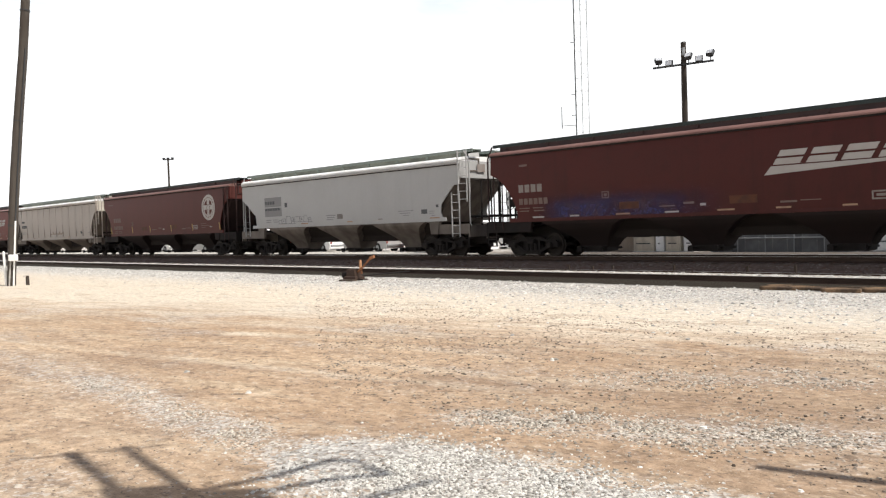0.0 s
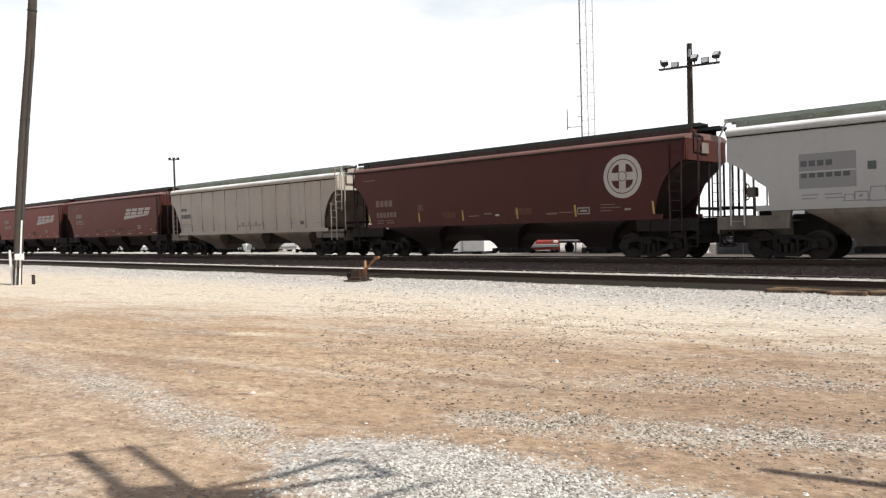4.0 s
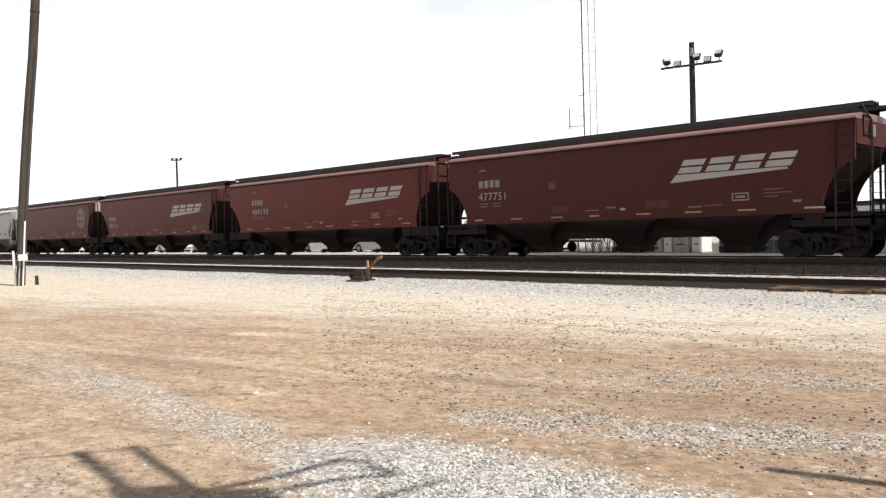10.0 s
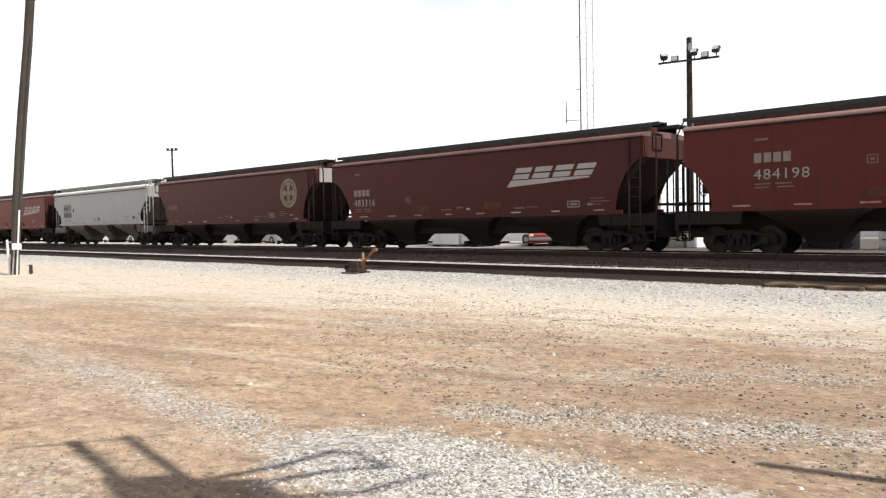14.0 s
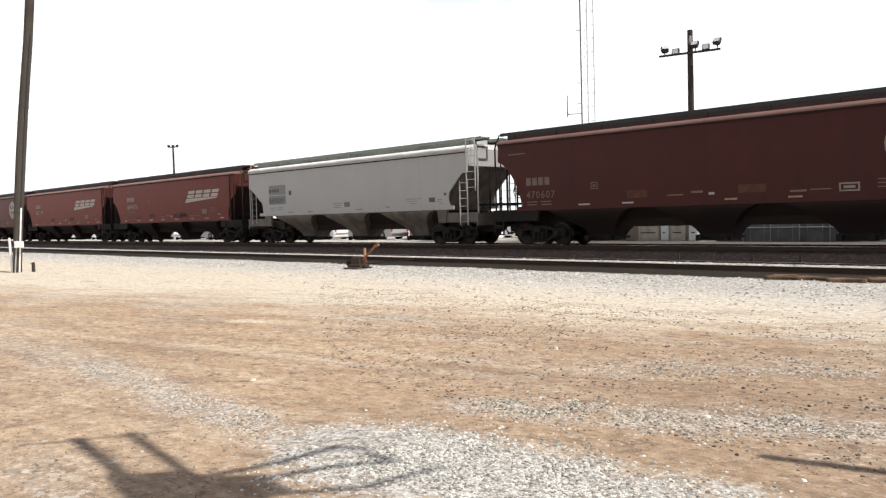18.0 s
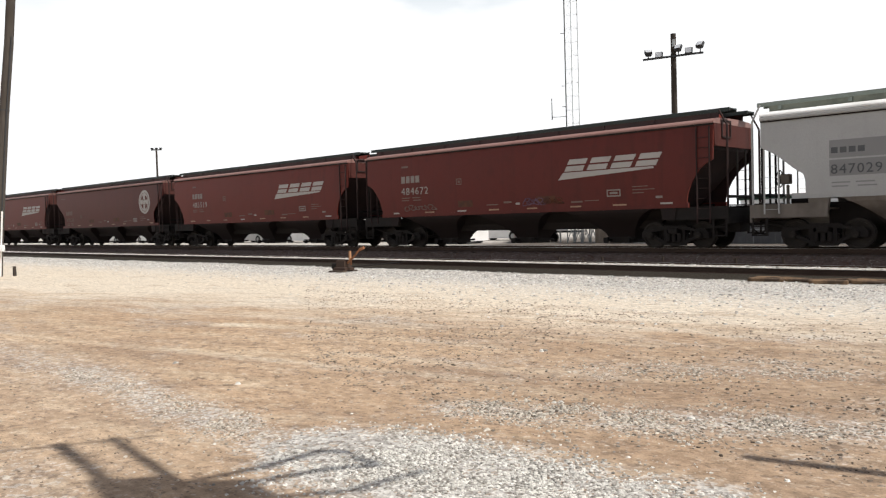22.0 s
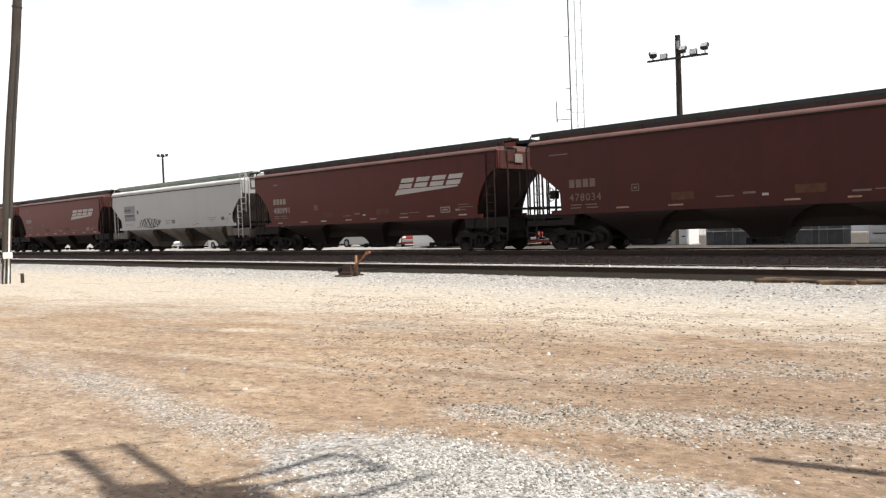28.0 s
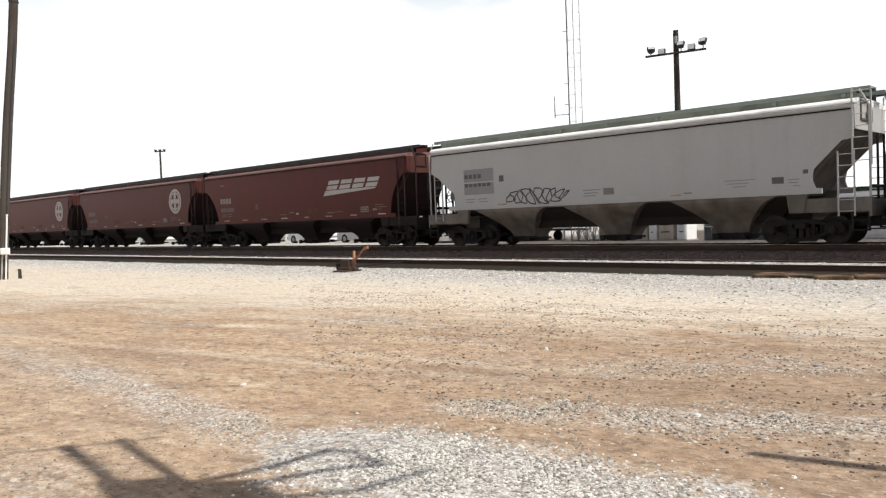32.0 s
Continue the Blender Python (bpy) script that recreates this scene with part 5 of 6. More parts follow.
def spray_material():
    """Soft blue and violet spray, thick at the bottom and to the rear, thinning out to the bare paint."""
    m = bpy.data.materials.new("blue_spray_cloud")
    m.use_nodes = True
    n, l = m.node_tree.nodes, m.node_tree.links
    b = n["Principled BSDF"]
    b.inputs["Roughness"].default_value = 0.6
    co, sep = n.new("ShaderNodeTexCoord"), n.new("ShaderNodeSeparateXYZ")
    l.new(co.outputs["Object"], sep.inputs[0])

    def span(v, lo, hi):
        r = n.new("ShaderNodeMapRange")
        r.interpolation_type = "SMOOTHSTEP"
        r.inputs[1].default_value, r.inputs[2].default_value = lo, hi
        l.new(v, r.inputs[0])
        return r.outputs[0]

    def times(a, c):
        k = n.new("ShaderNodeMath")
        k.operation = "MULTIPLY"
        l.new(a, k.inputs[0])
        l.new(c, k.inputs[1])
        return k.outputs[0]

    big, small = n.new("ShaderNodeTexNoise"), n.new("ShaderNodeTexNoise")
    big.inputs["Scale"].default_value, small.inputs["Scale"].default_value = 1.6, 5.0
    l.new(co.outputs["Object"], big.inputs["Vector"])
    l.new(co.outputs["Object"], small.inputs["Vector"])
    mix = n.new("ShaderNodeMix")
    mix.data_type = "RGBA"
    mix.inputs[6].default_value, mix.inputs[7].default_value = (0.022, 0.016, 0.082, 1), (0.042, 0.017, 0.046, 1)
    l.new(span(big.outputs["Fac"], 0.42, 0.62), mix.inputs[0])
    l.new(mix.outputs[2], b.inputs["Base Color"])
    x, z = sep.outputs["X"], sep.outputs["Z"]
    thick = times(times(span(x, -6.7, -5.0), span(x, 1.5, -1.6)), times(span(z, 2.5, 1.85), span(small.outputs["Fac"], 0.05, 0.62)))
    cover = n.new("ShaderNodeMath")
    cover.operation = "MULTIPLY"
    cover.inputs[1].default_value = 0.88
    l.new(thick, cover.inputs[0])
    l.new(cover.outputs[0], b.inputs["Alpha"])
    return m


SPRAY_CLOUD = spray_material()
LETTER_GREY = material("greyed_lettering_paint", (0.25, 0.22, 0.20), 0.7, spots=(((0.2, 0.15, 0.13), 5.0, 0.45, 0.7, 0.7),))
LETTER_NUMBER = material("worn_number_paint", (0.34, 0.31, 0.285), 0.7, spots=(((0.2, 0.15, 0.13), 6.0, 0.48, 0.66, 0.7),))
ORANGE_GOLD = material("faded_gold_paint", (0.27, 0.215, 0.165), 0.75, spots=(((0.17, 0.125, 0.095), 2.0, 0.45, 0.75, 0.7),))
YELLOW_PALE = material("dull_reflector", (0.40, 0.25, 0.16), 0.5, spots=(((0.16, 0.09, 0.07), 3.0, 0.4, 0.7, 0.7),))

for kind, edge, number, extra, spot, tx in TRAIN:
    half = HALF[kind]
    car = copy_thing(TEMPLATES[kind], pose(edge + half, TRACK_Y, RAIL_Z))
    mark_car(car, kind, number, extra, spot - half, tx - half, half)
    add_trucks(car, half, 1.25 if kind == "short" else 1.65, SIDE_MESHES, BOLSTER_MESH, WHEEL_MESH)
    if extra in LABELS:
        tagged(car, LABELS[extra])
    CARS.append((car, edge + half))
for one in TEMPLATES.values():
    for ob in (*one.children_recursive, one):
        bpy.data.objects.remove(ob)

# ---- behind the train ----
def build_light_pole(x, y, top, arm_z, turn):
    pole = thing("light_pole", "dark wooden yard pole with a crossarm of floodlights", "light pole", pose(x, y, 0))
    bm = B()
    rod(bm, (0, 0, 0), (0, 0, top), 0.26, 0.19, 14)
    part("pole", bm, DARK_WOOD, pole, "dark tapered timber pole", smooth=40)
    arm = part("crossarm", box(B(), -2.15, 2.15, -0.33, -0.22, arm_z - 0.07, arm_z + 0.07, 0.01), DARK_STEEL, pole, at=pose(0, 0, 0, 0, 0, turn))
    for dx, up, tilt, yaw in ((-1.75, 0.42, 52, 25), (-0.95, 0.16, 14, 0), (0.42, 0.50, 38, -8), (1.15, 0.22, 12, 5), (1.95, 0.52, 40, -12)):
        lamp = part("floodlight", floodlight_body(), DARK_STEEL, arm, "floodlight with a pale lens", at=pose(dx, -0.28, arm_z + up, 90 - tilt, 0, yaw))
        bm = B()
        box(bm, -0.21, 0.21, -0.17, 0.17, 0.203, 0.215)
        tagged(part("lens", bm, LENS, arm, "pale glass lens", at=pose(dx, -0.28, arm_z + up, 90 - tilt, 0, yaw)))
        bm = B()
        box(bm, dx - 0.03, dx + 0.03, -0.31, -0.25, arm_z + 0.05, arm_z + up - 0.05)
        part("lamp_bracket", bm, DARK_STEEL, arm)
    part("transformer", rod(B(), (0.12, -0.22, top - 1.0), (0.12, -0.22, top - 0.45), 0.10, seg=10), STEEL, pole)


def floodlight_body():
    bm = B()
    loft(bm, [[(a * 0.24, b * 0.20, 0.20) for a, b in ((-1, -1), (1, -1), (1, 1), (-1, 1))], [(a * 0.27, b * 0.23, 0.0) for a, b in ((-1, -1), (1, -1), (1, 1), (-1, 1))],
              [(a * 0.15, b * 0.12, -0.2) for a, b in ((-1, -1), (1, -1), (1, 1), (-1, 1))]])
    return bm


LENS = material("frosted_lamp_glass", (0.55, 0.57, 0.60), 0.15, spec=0.5, spots=(((0.42, 0.44, 0.47), 4.0, 0.45, 0.7, 0.6),))
build_light_pole(-27.2, 53.5, 14.6, 12.95, 13)


def build_far_light(x, y, top):
    pole = thing("light_pole", "slim distant yard light with a short crossbar", "light pole", pose(x, y, 0))
    part("pole", rod(B(), (0, 0, 0), (0, 0, top), 0.17, 0.12, 10), DARK_WOOD, pole, smooth=40)
    part("crossbar", box(B(), -0.75, 0.75, -0.06, 0.06, top - 0.25, top - 0.12), DARK_STEEL, pole, at=pose(0, 0, 0, 0, 0, 40))
    for dx in (-0.6, 0.0, 0.6):
        part("lamp_head", box(B(), dx - 0.16, dx + 0.16, -0.16, 0.16, top - 0.1, top + 0.1, 0.03), DARK_STEEL, pole, at=pose(0, 0, 0, 0, 0, 40))


build_far_light(-102.5, 52.1, 12.5)


def build_mast(x, y, top):
    """A guyed three-legged lattice radio mast with a side-mounted whip antenna."""
    mast = thing("radio_mast", "slender three-legged steel lattice radio mast", "radio mast", pose(x, y, 0, 0, 0, 20))
    legs = [(0.82 * math.cos(a), 0.82 * math.sin(a)) for a in (radians(164), radians(284), radians(44))]
    for i, (a, b) in enumerate(legs):
        part("mast_leg", rod(B(), (a, b, 0), (a, b, top), 0.07 if i == 0 else 0.042, seg=7), DARK_STEEL if i == 0 else STEEL, mast)
    bay = 1.5
    braces = []
    for k in range(3):
        (a, b), (c, d) = legs[k], legs[(k + 1) % 3]
        braces.append(mesh_of(rod(B(), (a, b, 0), (c, d, bay), 0.012, seg=4), "brace", STEEL))
        braces.append(mesh_of(rod(B(), (a, b, bay), (c, d, bay), 0.012, seg=4), "brace", STEEL))
    for i in range(int(top / bay)):
        for brace in braces:
            part("brace", brace, None, mast, at=pose(0, 0, i * bay))
    for z in (11.6, 13.9, 16.2, 22, 27):
        part("step_bracket", rod(B(), (-0.8, 0, z), (-1.2, -0.1, z), 0.035, seg=6), DARK_STEEL, mast)
    bm = B()
    rod(bm, (-0.8, 0, 12.8), (-2.3, -0.25, 12.8), 0.035, seg=6)
    part("antenna_arm", bm, DARK_STEEL, mast)
    part("whip_antenna", rod(B(), (-2.3, -0.25, 12.5), (-2.3, -0.25, 14.9), 0.06, 0.04, 6), DARK_STEEL, mast)


build_mast(-50.15, 74.65, 52)


def build_warehouse():
    """Long low white metal building with a dark green eave, behind the tracks."""
    hall = thing("warehouse", "long low white metal warehouse with a dark green eave band", "building", pose(-5.5, 62, 0))
    e, d = 20.5, 7.0
    part("wall", box(B(), -e, e, -0.1, 0.1, 0, 2.55), CLADDING, hall)
    part("wall", box(B(), -e, e, 2 * d - 0.1, 2 * d + 0.1, 0, 2.55), CLADDING, hall)
    for x in (-e + 0.1, e - 0.1):
        bm = B()
        a = [bm.verts.new((x - 0.1, p, q)) for p, q in ((0.1, 0), (2 * d - 0.1, 0), (2 * d - 0.1, 2.55), (d, 3.55), (0.1, 2.55))]
        r = bmesh.ops.extrude_face_region(bm, geom=[bm.faces.new(a)])
        bmesh.ops.translate(bm, verts=[v for v in r["geom"] if isinstance(v, bmesh.types.BMVert)], vec=(0.2, 0, 0))
        part("wall", bm, CLADDING, hall)
    part("eave_band", box(B(), -e - 0.2, e + 0.2, -0.25, -0.12, 2.55, 2.88), GREEN, hall, "dark green eave band")
    for s in (0, 1):
        bm = B()
        y0, y1 = (-0.25, d) if s == 0 else (d, 2 * d + 0.25)
        z0, z1 = (2.75, 3.65) if s == 0 else (3.65, 2.75)
        vs = [(-e - 0.2, y0, z0), (e + 0.2, y0, z0), (e + 0.2, y1, z1), (-e - 0.2, y1, z1)]
        loft(bm, [vs, [(x, y, z + 0.08) for x, y, z in vs]])
        part("roof", bm, CLADDING, hall, "pale ribbed metal roof")
    for i in range(9):
        x = -e + 1.6 + i * 4.9
        door = part("roller_door", box(B(), x, x + 2.6, -0.14, -0.10, 0, 2.3), PANEL_PALE, hall, "pale grey roller door")
        for k in range(6):
            part("slat", box(B(), x + 0.05, x + 2.55, -0.16, -0.14, 0.1 + k * 0.37, 0.38 + k * 0.37), PANEL_PALE, door)
    for i in range(10):
        x = -e + 1 + i * 4.3
        bm = B()
        rod(bm, (x, -0.2, 2.86), (x, 6.9, 3.74), 0.03, seg=4)
        part("roof_rib", bm, CLADDING, hall)


CLADDING = material("white_metal_cladding", (0.86, 0.86, 0.86), 0.5, spots=(((0.78, 0.78, 0.78), 0.6, 0.45, 0.75, 0.6),), streak=((0.7, 0.7, 0.7), (3, 3, 0.2), 0.5, 0.8, 0.4))
GREEN = material("dark_green_trim", (0.02, 0.045, 0.03), 0.5, spots=(((0.03, 0.05, 0.04), 1.0, 0.45, 0.75, 0.6),))
PANEL_PALE = material("pale_door_paint", (0.70, 0.71, 0.72), 0.5, spots=(((0.6, 0.61, 0.62), 1.0, 0.45, 0.75, 0.6),))
CREAM_PANEL = material("dirty_cream_panel", (0.60, 0.54, 0.44), 0.6, spots=(((0.42, 0.37, 0.30), 2.5, 0.45, 0.7, 0.7),), streak=((0.36, 0.31, 0.25), (5, 5, 0.4), 0.5, 0.72, 0.6))
CAR_GREY = material("silver_car_paint", (0.52, 0.515, 0.505), 0.35, 0.2)
build_warehouse()


def build_pickup(x, y, turn, paint_mat, label, van=False):
    """A parked pickup or van, on its wheels."""
    car = thing("pickup_truck" if not van else "van", label, "parked vehicle", pose(x, y, 0, 0, 0, turn), group="vehicles parked behind the tracks")
    body = [(-2.7, 0.26), (-2.7, 0.95), (-2.62, 1.05), (-0.75, 1.08), (1.3, 1.08), (2.45, 0.98), (2.65, 0.8), (2.65, 0.26)]
    if van:
        body = [(-2.5, 0.22), (-2.5, 1.3), (-2.45, 1.4), (1.55, 1.4), (1.75, 1.15), (2.4, 1.0), (2.5, 0.8), (2.5, 0.22)]
    part("body", prism(B(), body, -0.95, 0.95), paint_mat, car)
    cab = [(-0.75, 1.08), (-0.62, 1.78), (0.62, 1.80), (1.3, 1.08)] if not van else [(-2.45, 1.4), (-2.3, 2.05), (0.85, 2.08), (1.6, 1.4)]
    c = part("cab", prism(B(), cab, -0.82, 0.82), paint_mat, car)
    glass = [(-0.60, 1.15), (-0.52, 1.68), (0.52, 1.70), (1.02, 1.15)] if not van else [(0.0, 1.45), (0.0, 1.95), (0.78, 1.95), (1.35, 1.45)]
    for s in (-1, 1):
        part("side_window", prism(B(), glass, s * 0.825 - 0.006, s * 0.825 + 0.006), GLASS, c)
    (xa, za), (xb, zb) = ((0.66, 1.77), (1.24, 1.15)) if not van else ((0.92, 2.0), (1.54, 1.47))
    part("windscreen", prism(B(), [(xa, za), (xb, zb), (xb + 0.012, zb + 0.012), (xa + 0.012, za + 0.012)], -0.74, 0.74), GLASS, c)
    for a in (-1.65, 1.7):
        for s in (-1, 1):
            w = part("wheel", rod(B(), (a, s * 0.72, 0.37), (a, s * 0.97, 0.37), 0.37, seg=18), RUBBER, car, "black tyre")
            part("rim", rod(B(), (a, s * 0.96, 0.37), (a, s * 0.98, 0.37), 0.2, seg=12), STEEL, w)
    part("bumper", box(B(), 2.62, 2.76, -0.9, 0.9, 0.42, 0.62, 0.03), STEEL, car)
    part("bumper", box(B(), -2.82, -2.68, -0.9, 0.9, 0.45, 0.62, 0.03), STEEL, car)
    for s in (-1, 1):
        part("headlight", box(B(), 2.58, 2.67, s * 0.72 - 0.14, s * 0.72 + 0.14, 0.7, 0.86, 0.02), WHITE, car)
        part("tail_light", box(B(), -2.73, -2.68, s * 0.85 - 0.07, s * 0.85 + 0.07, 0.7, 1.0), RED, car)


for x, y, turn, mat, label, van in ((-96, 43, 5, WHITE, "white parked van behind the tracks", True), (-86, 43, 0, WHITE, "white parked pickup behind the tracks", False),
                                    (-77.2, 43, 182, CAR_GREY, "silver parked van at the end of a row", True), (-71.2, 43, 2, WHITE, "white parked van between silver ones", True),
                                    (-65.4, 43, 181, CAR_GREY, "silver parked pickup beside a white van", False), (-57.0, 43, 180, WHITE, "white parked van between two silver vehicles", True),
                                    (-57.6, 46.4, 0, CAR_GREY, "silver parked van beside a silver pickup", True), (-49.8, 43, 180, CAR_GREY, "silver parked pickup nose to nose with a red one", False),
                                    (-45.3, 43.8, 316, RED, "red parked pickup between a silver pickup and a truck", False), (-37.7, 46.5, 180, WHITE, "white parked van behind a box truck", True),
                                    (-32.7, 43.2, 306, RED, "red parked pickup facing the tracks beside a trailer", False)):
    build_pickup(x, y, turn, mat, label, van)


def build_trailer(x, y):
    """A low flatbed trailer: white deck on a steel frame."""
    tr = thing("flatbed_trailer", "small white flatbed trailer parked beside a red pickup", "trailer", pose(x, y, 0))
    part("deck", box(B(), -1.3, 1.3, -0.9, 0.9, 0.80, 0.98, 0.02), WHITE, tr, "white deck with a plain edge")
    part("frame", box(B(), -1.2, 1.9, -0.06, 0.06, 0.66, 0.79), DARK_STEEL, tr)
    for s in (-1, 1):
        part("prop_leg", box(B(), 0.62, 0.70, s * 0.8 - 0.04, s * 0.8 + 0.04, -0.02, 0.8), STEEL, tr)
        w = part("wheel", rod(B(), (-0.95, s * 0.70, 0.33), (-0.95, s * 0.88, 0.33), 0.33, seg=16), RUBBER, tr, "black tyre")
        part("rim", rod(B(), (-0.95, s * 0.87, 0.33), (-0.95, s * 0.89, 0.33), 0.18, seg=10), STEEL, w)


build_trailer(-29.9, 42.6)


def build_rack(x, y):
    """Open rack of cross-braced steel frames leaning beside the shed."""
    rack = thing("steel_rack", "open grey steel rack with cross braces", "rack", pose(x, y, 0))
    for k, dy in enumerate((-0.35, 0.35)):
        for dx in (-0.85, -0.28, 0.28, 0.85):
            part("upright", rod(B(), (dx, dy, -0.03), (dx + 0.05, dy, 1.75), 0.04, seg=6), STEEL, rack)
        for dx in (-0.85, -0.28, 0.28):
            for lo, hi in ((0.1, 1.6), (1.6, 0.1)):
                part("brace", rod(B(), (dx, dy, lo), (dx + 0.57, dy, hi), 0.03, seg=6), STEEL, rack)
        part("rail", rod(B(), (-0.9, dy, 1.72), (0.95, dy, 1.72), 0.04, seg=6), STEEL, rack)


build_rack(-27.2, 41.2)


def build_shed(x0, x1, y0, y1, high):
    """Small flat-roofed yard office with two windows and a door."""
    shed = thing("yard_shed", "small tan flat-roofed yard office with two windows", "shed", pose(0, 0, 0))
    part("wall", box(B(), x0, x1, y0, y1, -0.05, high), TAN_PANEL, shed)
    for i in range(8):
        x = x0 + 0.15 + i * (x1 - x0 - 0.3) / 7
        part("batten", box(B(), x - 0.025, x + 0.025, y0 - 0.03, y0 - 0.002, 0.0, 1.75), TAN_PANEL, shed)
    part("roof", box(B(), x0 - 0.25, x1 + 0.25, y0 - 0.3, y1 + 0.2, high, high + 0.14), WHITE, shed, "flat white roof slab")
    for a, b in ((x0 + 0.25, x0 + 0.85), (x1 - 0.95, x1 - 0.3)):
        w = part("window", box(B(), a, b, y0 - 0.04, y0 - 0.002, 1.95, 2.75), WHITE, shed, "pale framed window")
        part("pane", box(B(), a + 0.07, b - 0.07, y0 - 0.05, y0 - 0.042, 2.02, 2.68), GLASS, w)


TAN_PANEL = material("tan_shed_cladding", (0.36, 0.29, 0.225), 0.7, spots=(((0.28, 0.22, 0.17), 1.2, 0.45, 0.72, 0.6),), grain=0.1)
build_shed(-26.15, -24.1, 41.0, 43.6, 3.2)


def build_box_truck(x, y, turn, long):
    tr = thing("box_truck", "white box truck parked among pickups and vans", "parked vehicle", pose(x, y, 0, 0, 0, turn), group="vehicles parked behind the tracks")
    part("box", box(B(), -long / 2, long / 2 - 1.9, -1.2, 1.2, 0.20, 2.5, 0.03), WHITE, tr, "plain white cargo box")
    part("chassis", box(B(), -long / 2 + 0.1, long / 2, -0.5, 0.5, 0.12, 0.195), DARK_STEEL, tr)
    e = long / 2
    cab = part("cab", prism(B(), [(e - 1.8, 0.24), (e - 1.8, 2.35), (e - 0.7, 2.35), (e - 0.25, 1.4), (e + 0.1, 1.25), (e + 0.1, 0.24)], -1.0, 1.0), WHITE, tr)
    for s in (-1, 1):
        part("side_window", prism(B(), [(e - 1.5, 1.45), (e - 1.5, 2.15), (e - 0.85, 2.15), (e - 0.5, 1.45)], s * 1.005 - 0.006, s * 1.005 + 0.006), GLASS, cab)
    for a in (-e + 1.3, e - 0.75):
        for s in (-1, 1):
            w = part("wheel", rod(B(), (a, s * 0.68, 0.45), (a, s * 0.93, 0.45), 0.45, seg=18), RUBBER, tr, "black tyre")
            part("rim", rod(B(), (a, s * 0.92, 0.45), (a, s * 0.94, 0.45), 0.24, seg=12), WHITE, w)


for x, y, turn, long in ((-37.6, 40.2, 0, 5.6), (-63.0, 52.5, 180, 7.8), (-81.0, 52.5, 0, 7.2), (-104.0, 52.5, 180, 7.8)):
    build_box_truck(x, y, turn, long)


def build_cabinet(x, y, wide, mat, label):
    box_thing = thing("utility_cabinet", label, "cabinet", pose(x, y, 0), group="cabinets behind the tracks")
    part("body", box(B(), -wide / 2, wide / 2, -0.6, 0.6, 0.08, 1.9, 0.03), mat, box_thing)
    part("plinth", box(B(), -wide / 2 - 0.05, wide / 2 + 0.05, -0.65, 0.65, -0.05, 0.1), STONE_PALE, box_thing)
    part("door", box(B(), -wide / 2 + 0.08, wide / 2 - 0.08, -0.64, -0.6, 0.2, 1.8, 0.01), mat, box_thing)
    for k in range(7):
        part("louvre", box(B(), -wide / 2 + 0.2, wide / 2 - 0.2, -0.67, -0.64, 0.3 + k * 0.2, 0.36 + k * 0.2), DARK_STEEL if k % 2 else mat, box_thing)


for x, wide, mat, label in ((-23.25, 1.3, CREAM_PANEL, "dirty cream metal utility cabinet on a concrete plinth"), (-22.25, 0.5, WHITE, "narrow white louvred cabinet"),
                            (-21.45, 0.9, CREAM_PANEL, "dirty cream louvred cabinet beside white ones"), (-20.5, 0.6, WHITE, "narrow white louvred cabinet beside a cream one")):
    build_cabinet(x, 41, wide, mat, label)


def build_fence(x0, x1, y):
    fence = thing("pipe_fence", "low grey pipe fence backed by upright sheet panels", "fence", pose(0, y, 0))
    n = 5
    for i in range(n + 1):
        x = x0 + (x1 - x0) * i / n
        part("post", rod(B(), (x, 0, -0.05), (x, 0, 1.15), 0.03, seg=8), PIPE, fence)
    part("top_rail", rod(B(), (x0, 0, 0.76), (x1, 0, 0.76), 0.035, seg=8), PIPE, fence)
    rnd = random.Random(5)
    for i in range(4 * n):
        a, w = x0 + (x1 - x0) * i / (4 * n), (x1 - x0) / (4 * n)
        part("sheet", box(B(), a + 0.004, a + w - 0.004, 0.06 + 0.02 * (i % 2), 0.09 + 0.02 * (i % 2), 0.02, rnd.choice((0.96, 1.0, 1.02, 1.05))), PANEL_DARK, fence)


PIPE = material("dull_galvanised_pipe", (0.24, 0.245, 0.25), 0.6, 0.3, grain=0.12)
PANEL_DARK = material("dull_grey_sheet", (0.115, 0.118, 0.12), 0.7, spots=(((0.17, 0.17, 0.17), 2.0, 0.45, 0.7, 0.7),), per_thing=0.25)
build_fence(-19.0, -11.9, 40)
build_cabinet(-10.3, 41, 1.9, WHITE, "wide white metal cabinet at the end of a pipe fence")


# ---- beside the tracks ----
POLE_BEND = ((0.0, 0.0), (1.65, 0.12), (3.2, 0.24), (4.7, 0.38), (6.2, 0.53), (7.7, 0.70), (9.2, 0.88), (10.7, 1.02), (11.5, 1.09), (14.5, 1.32))


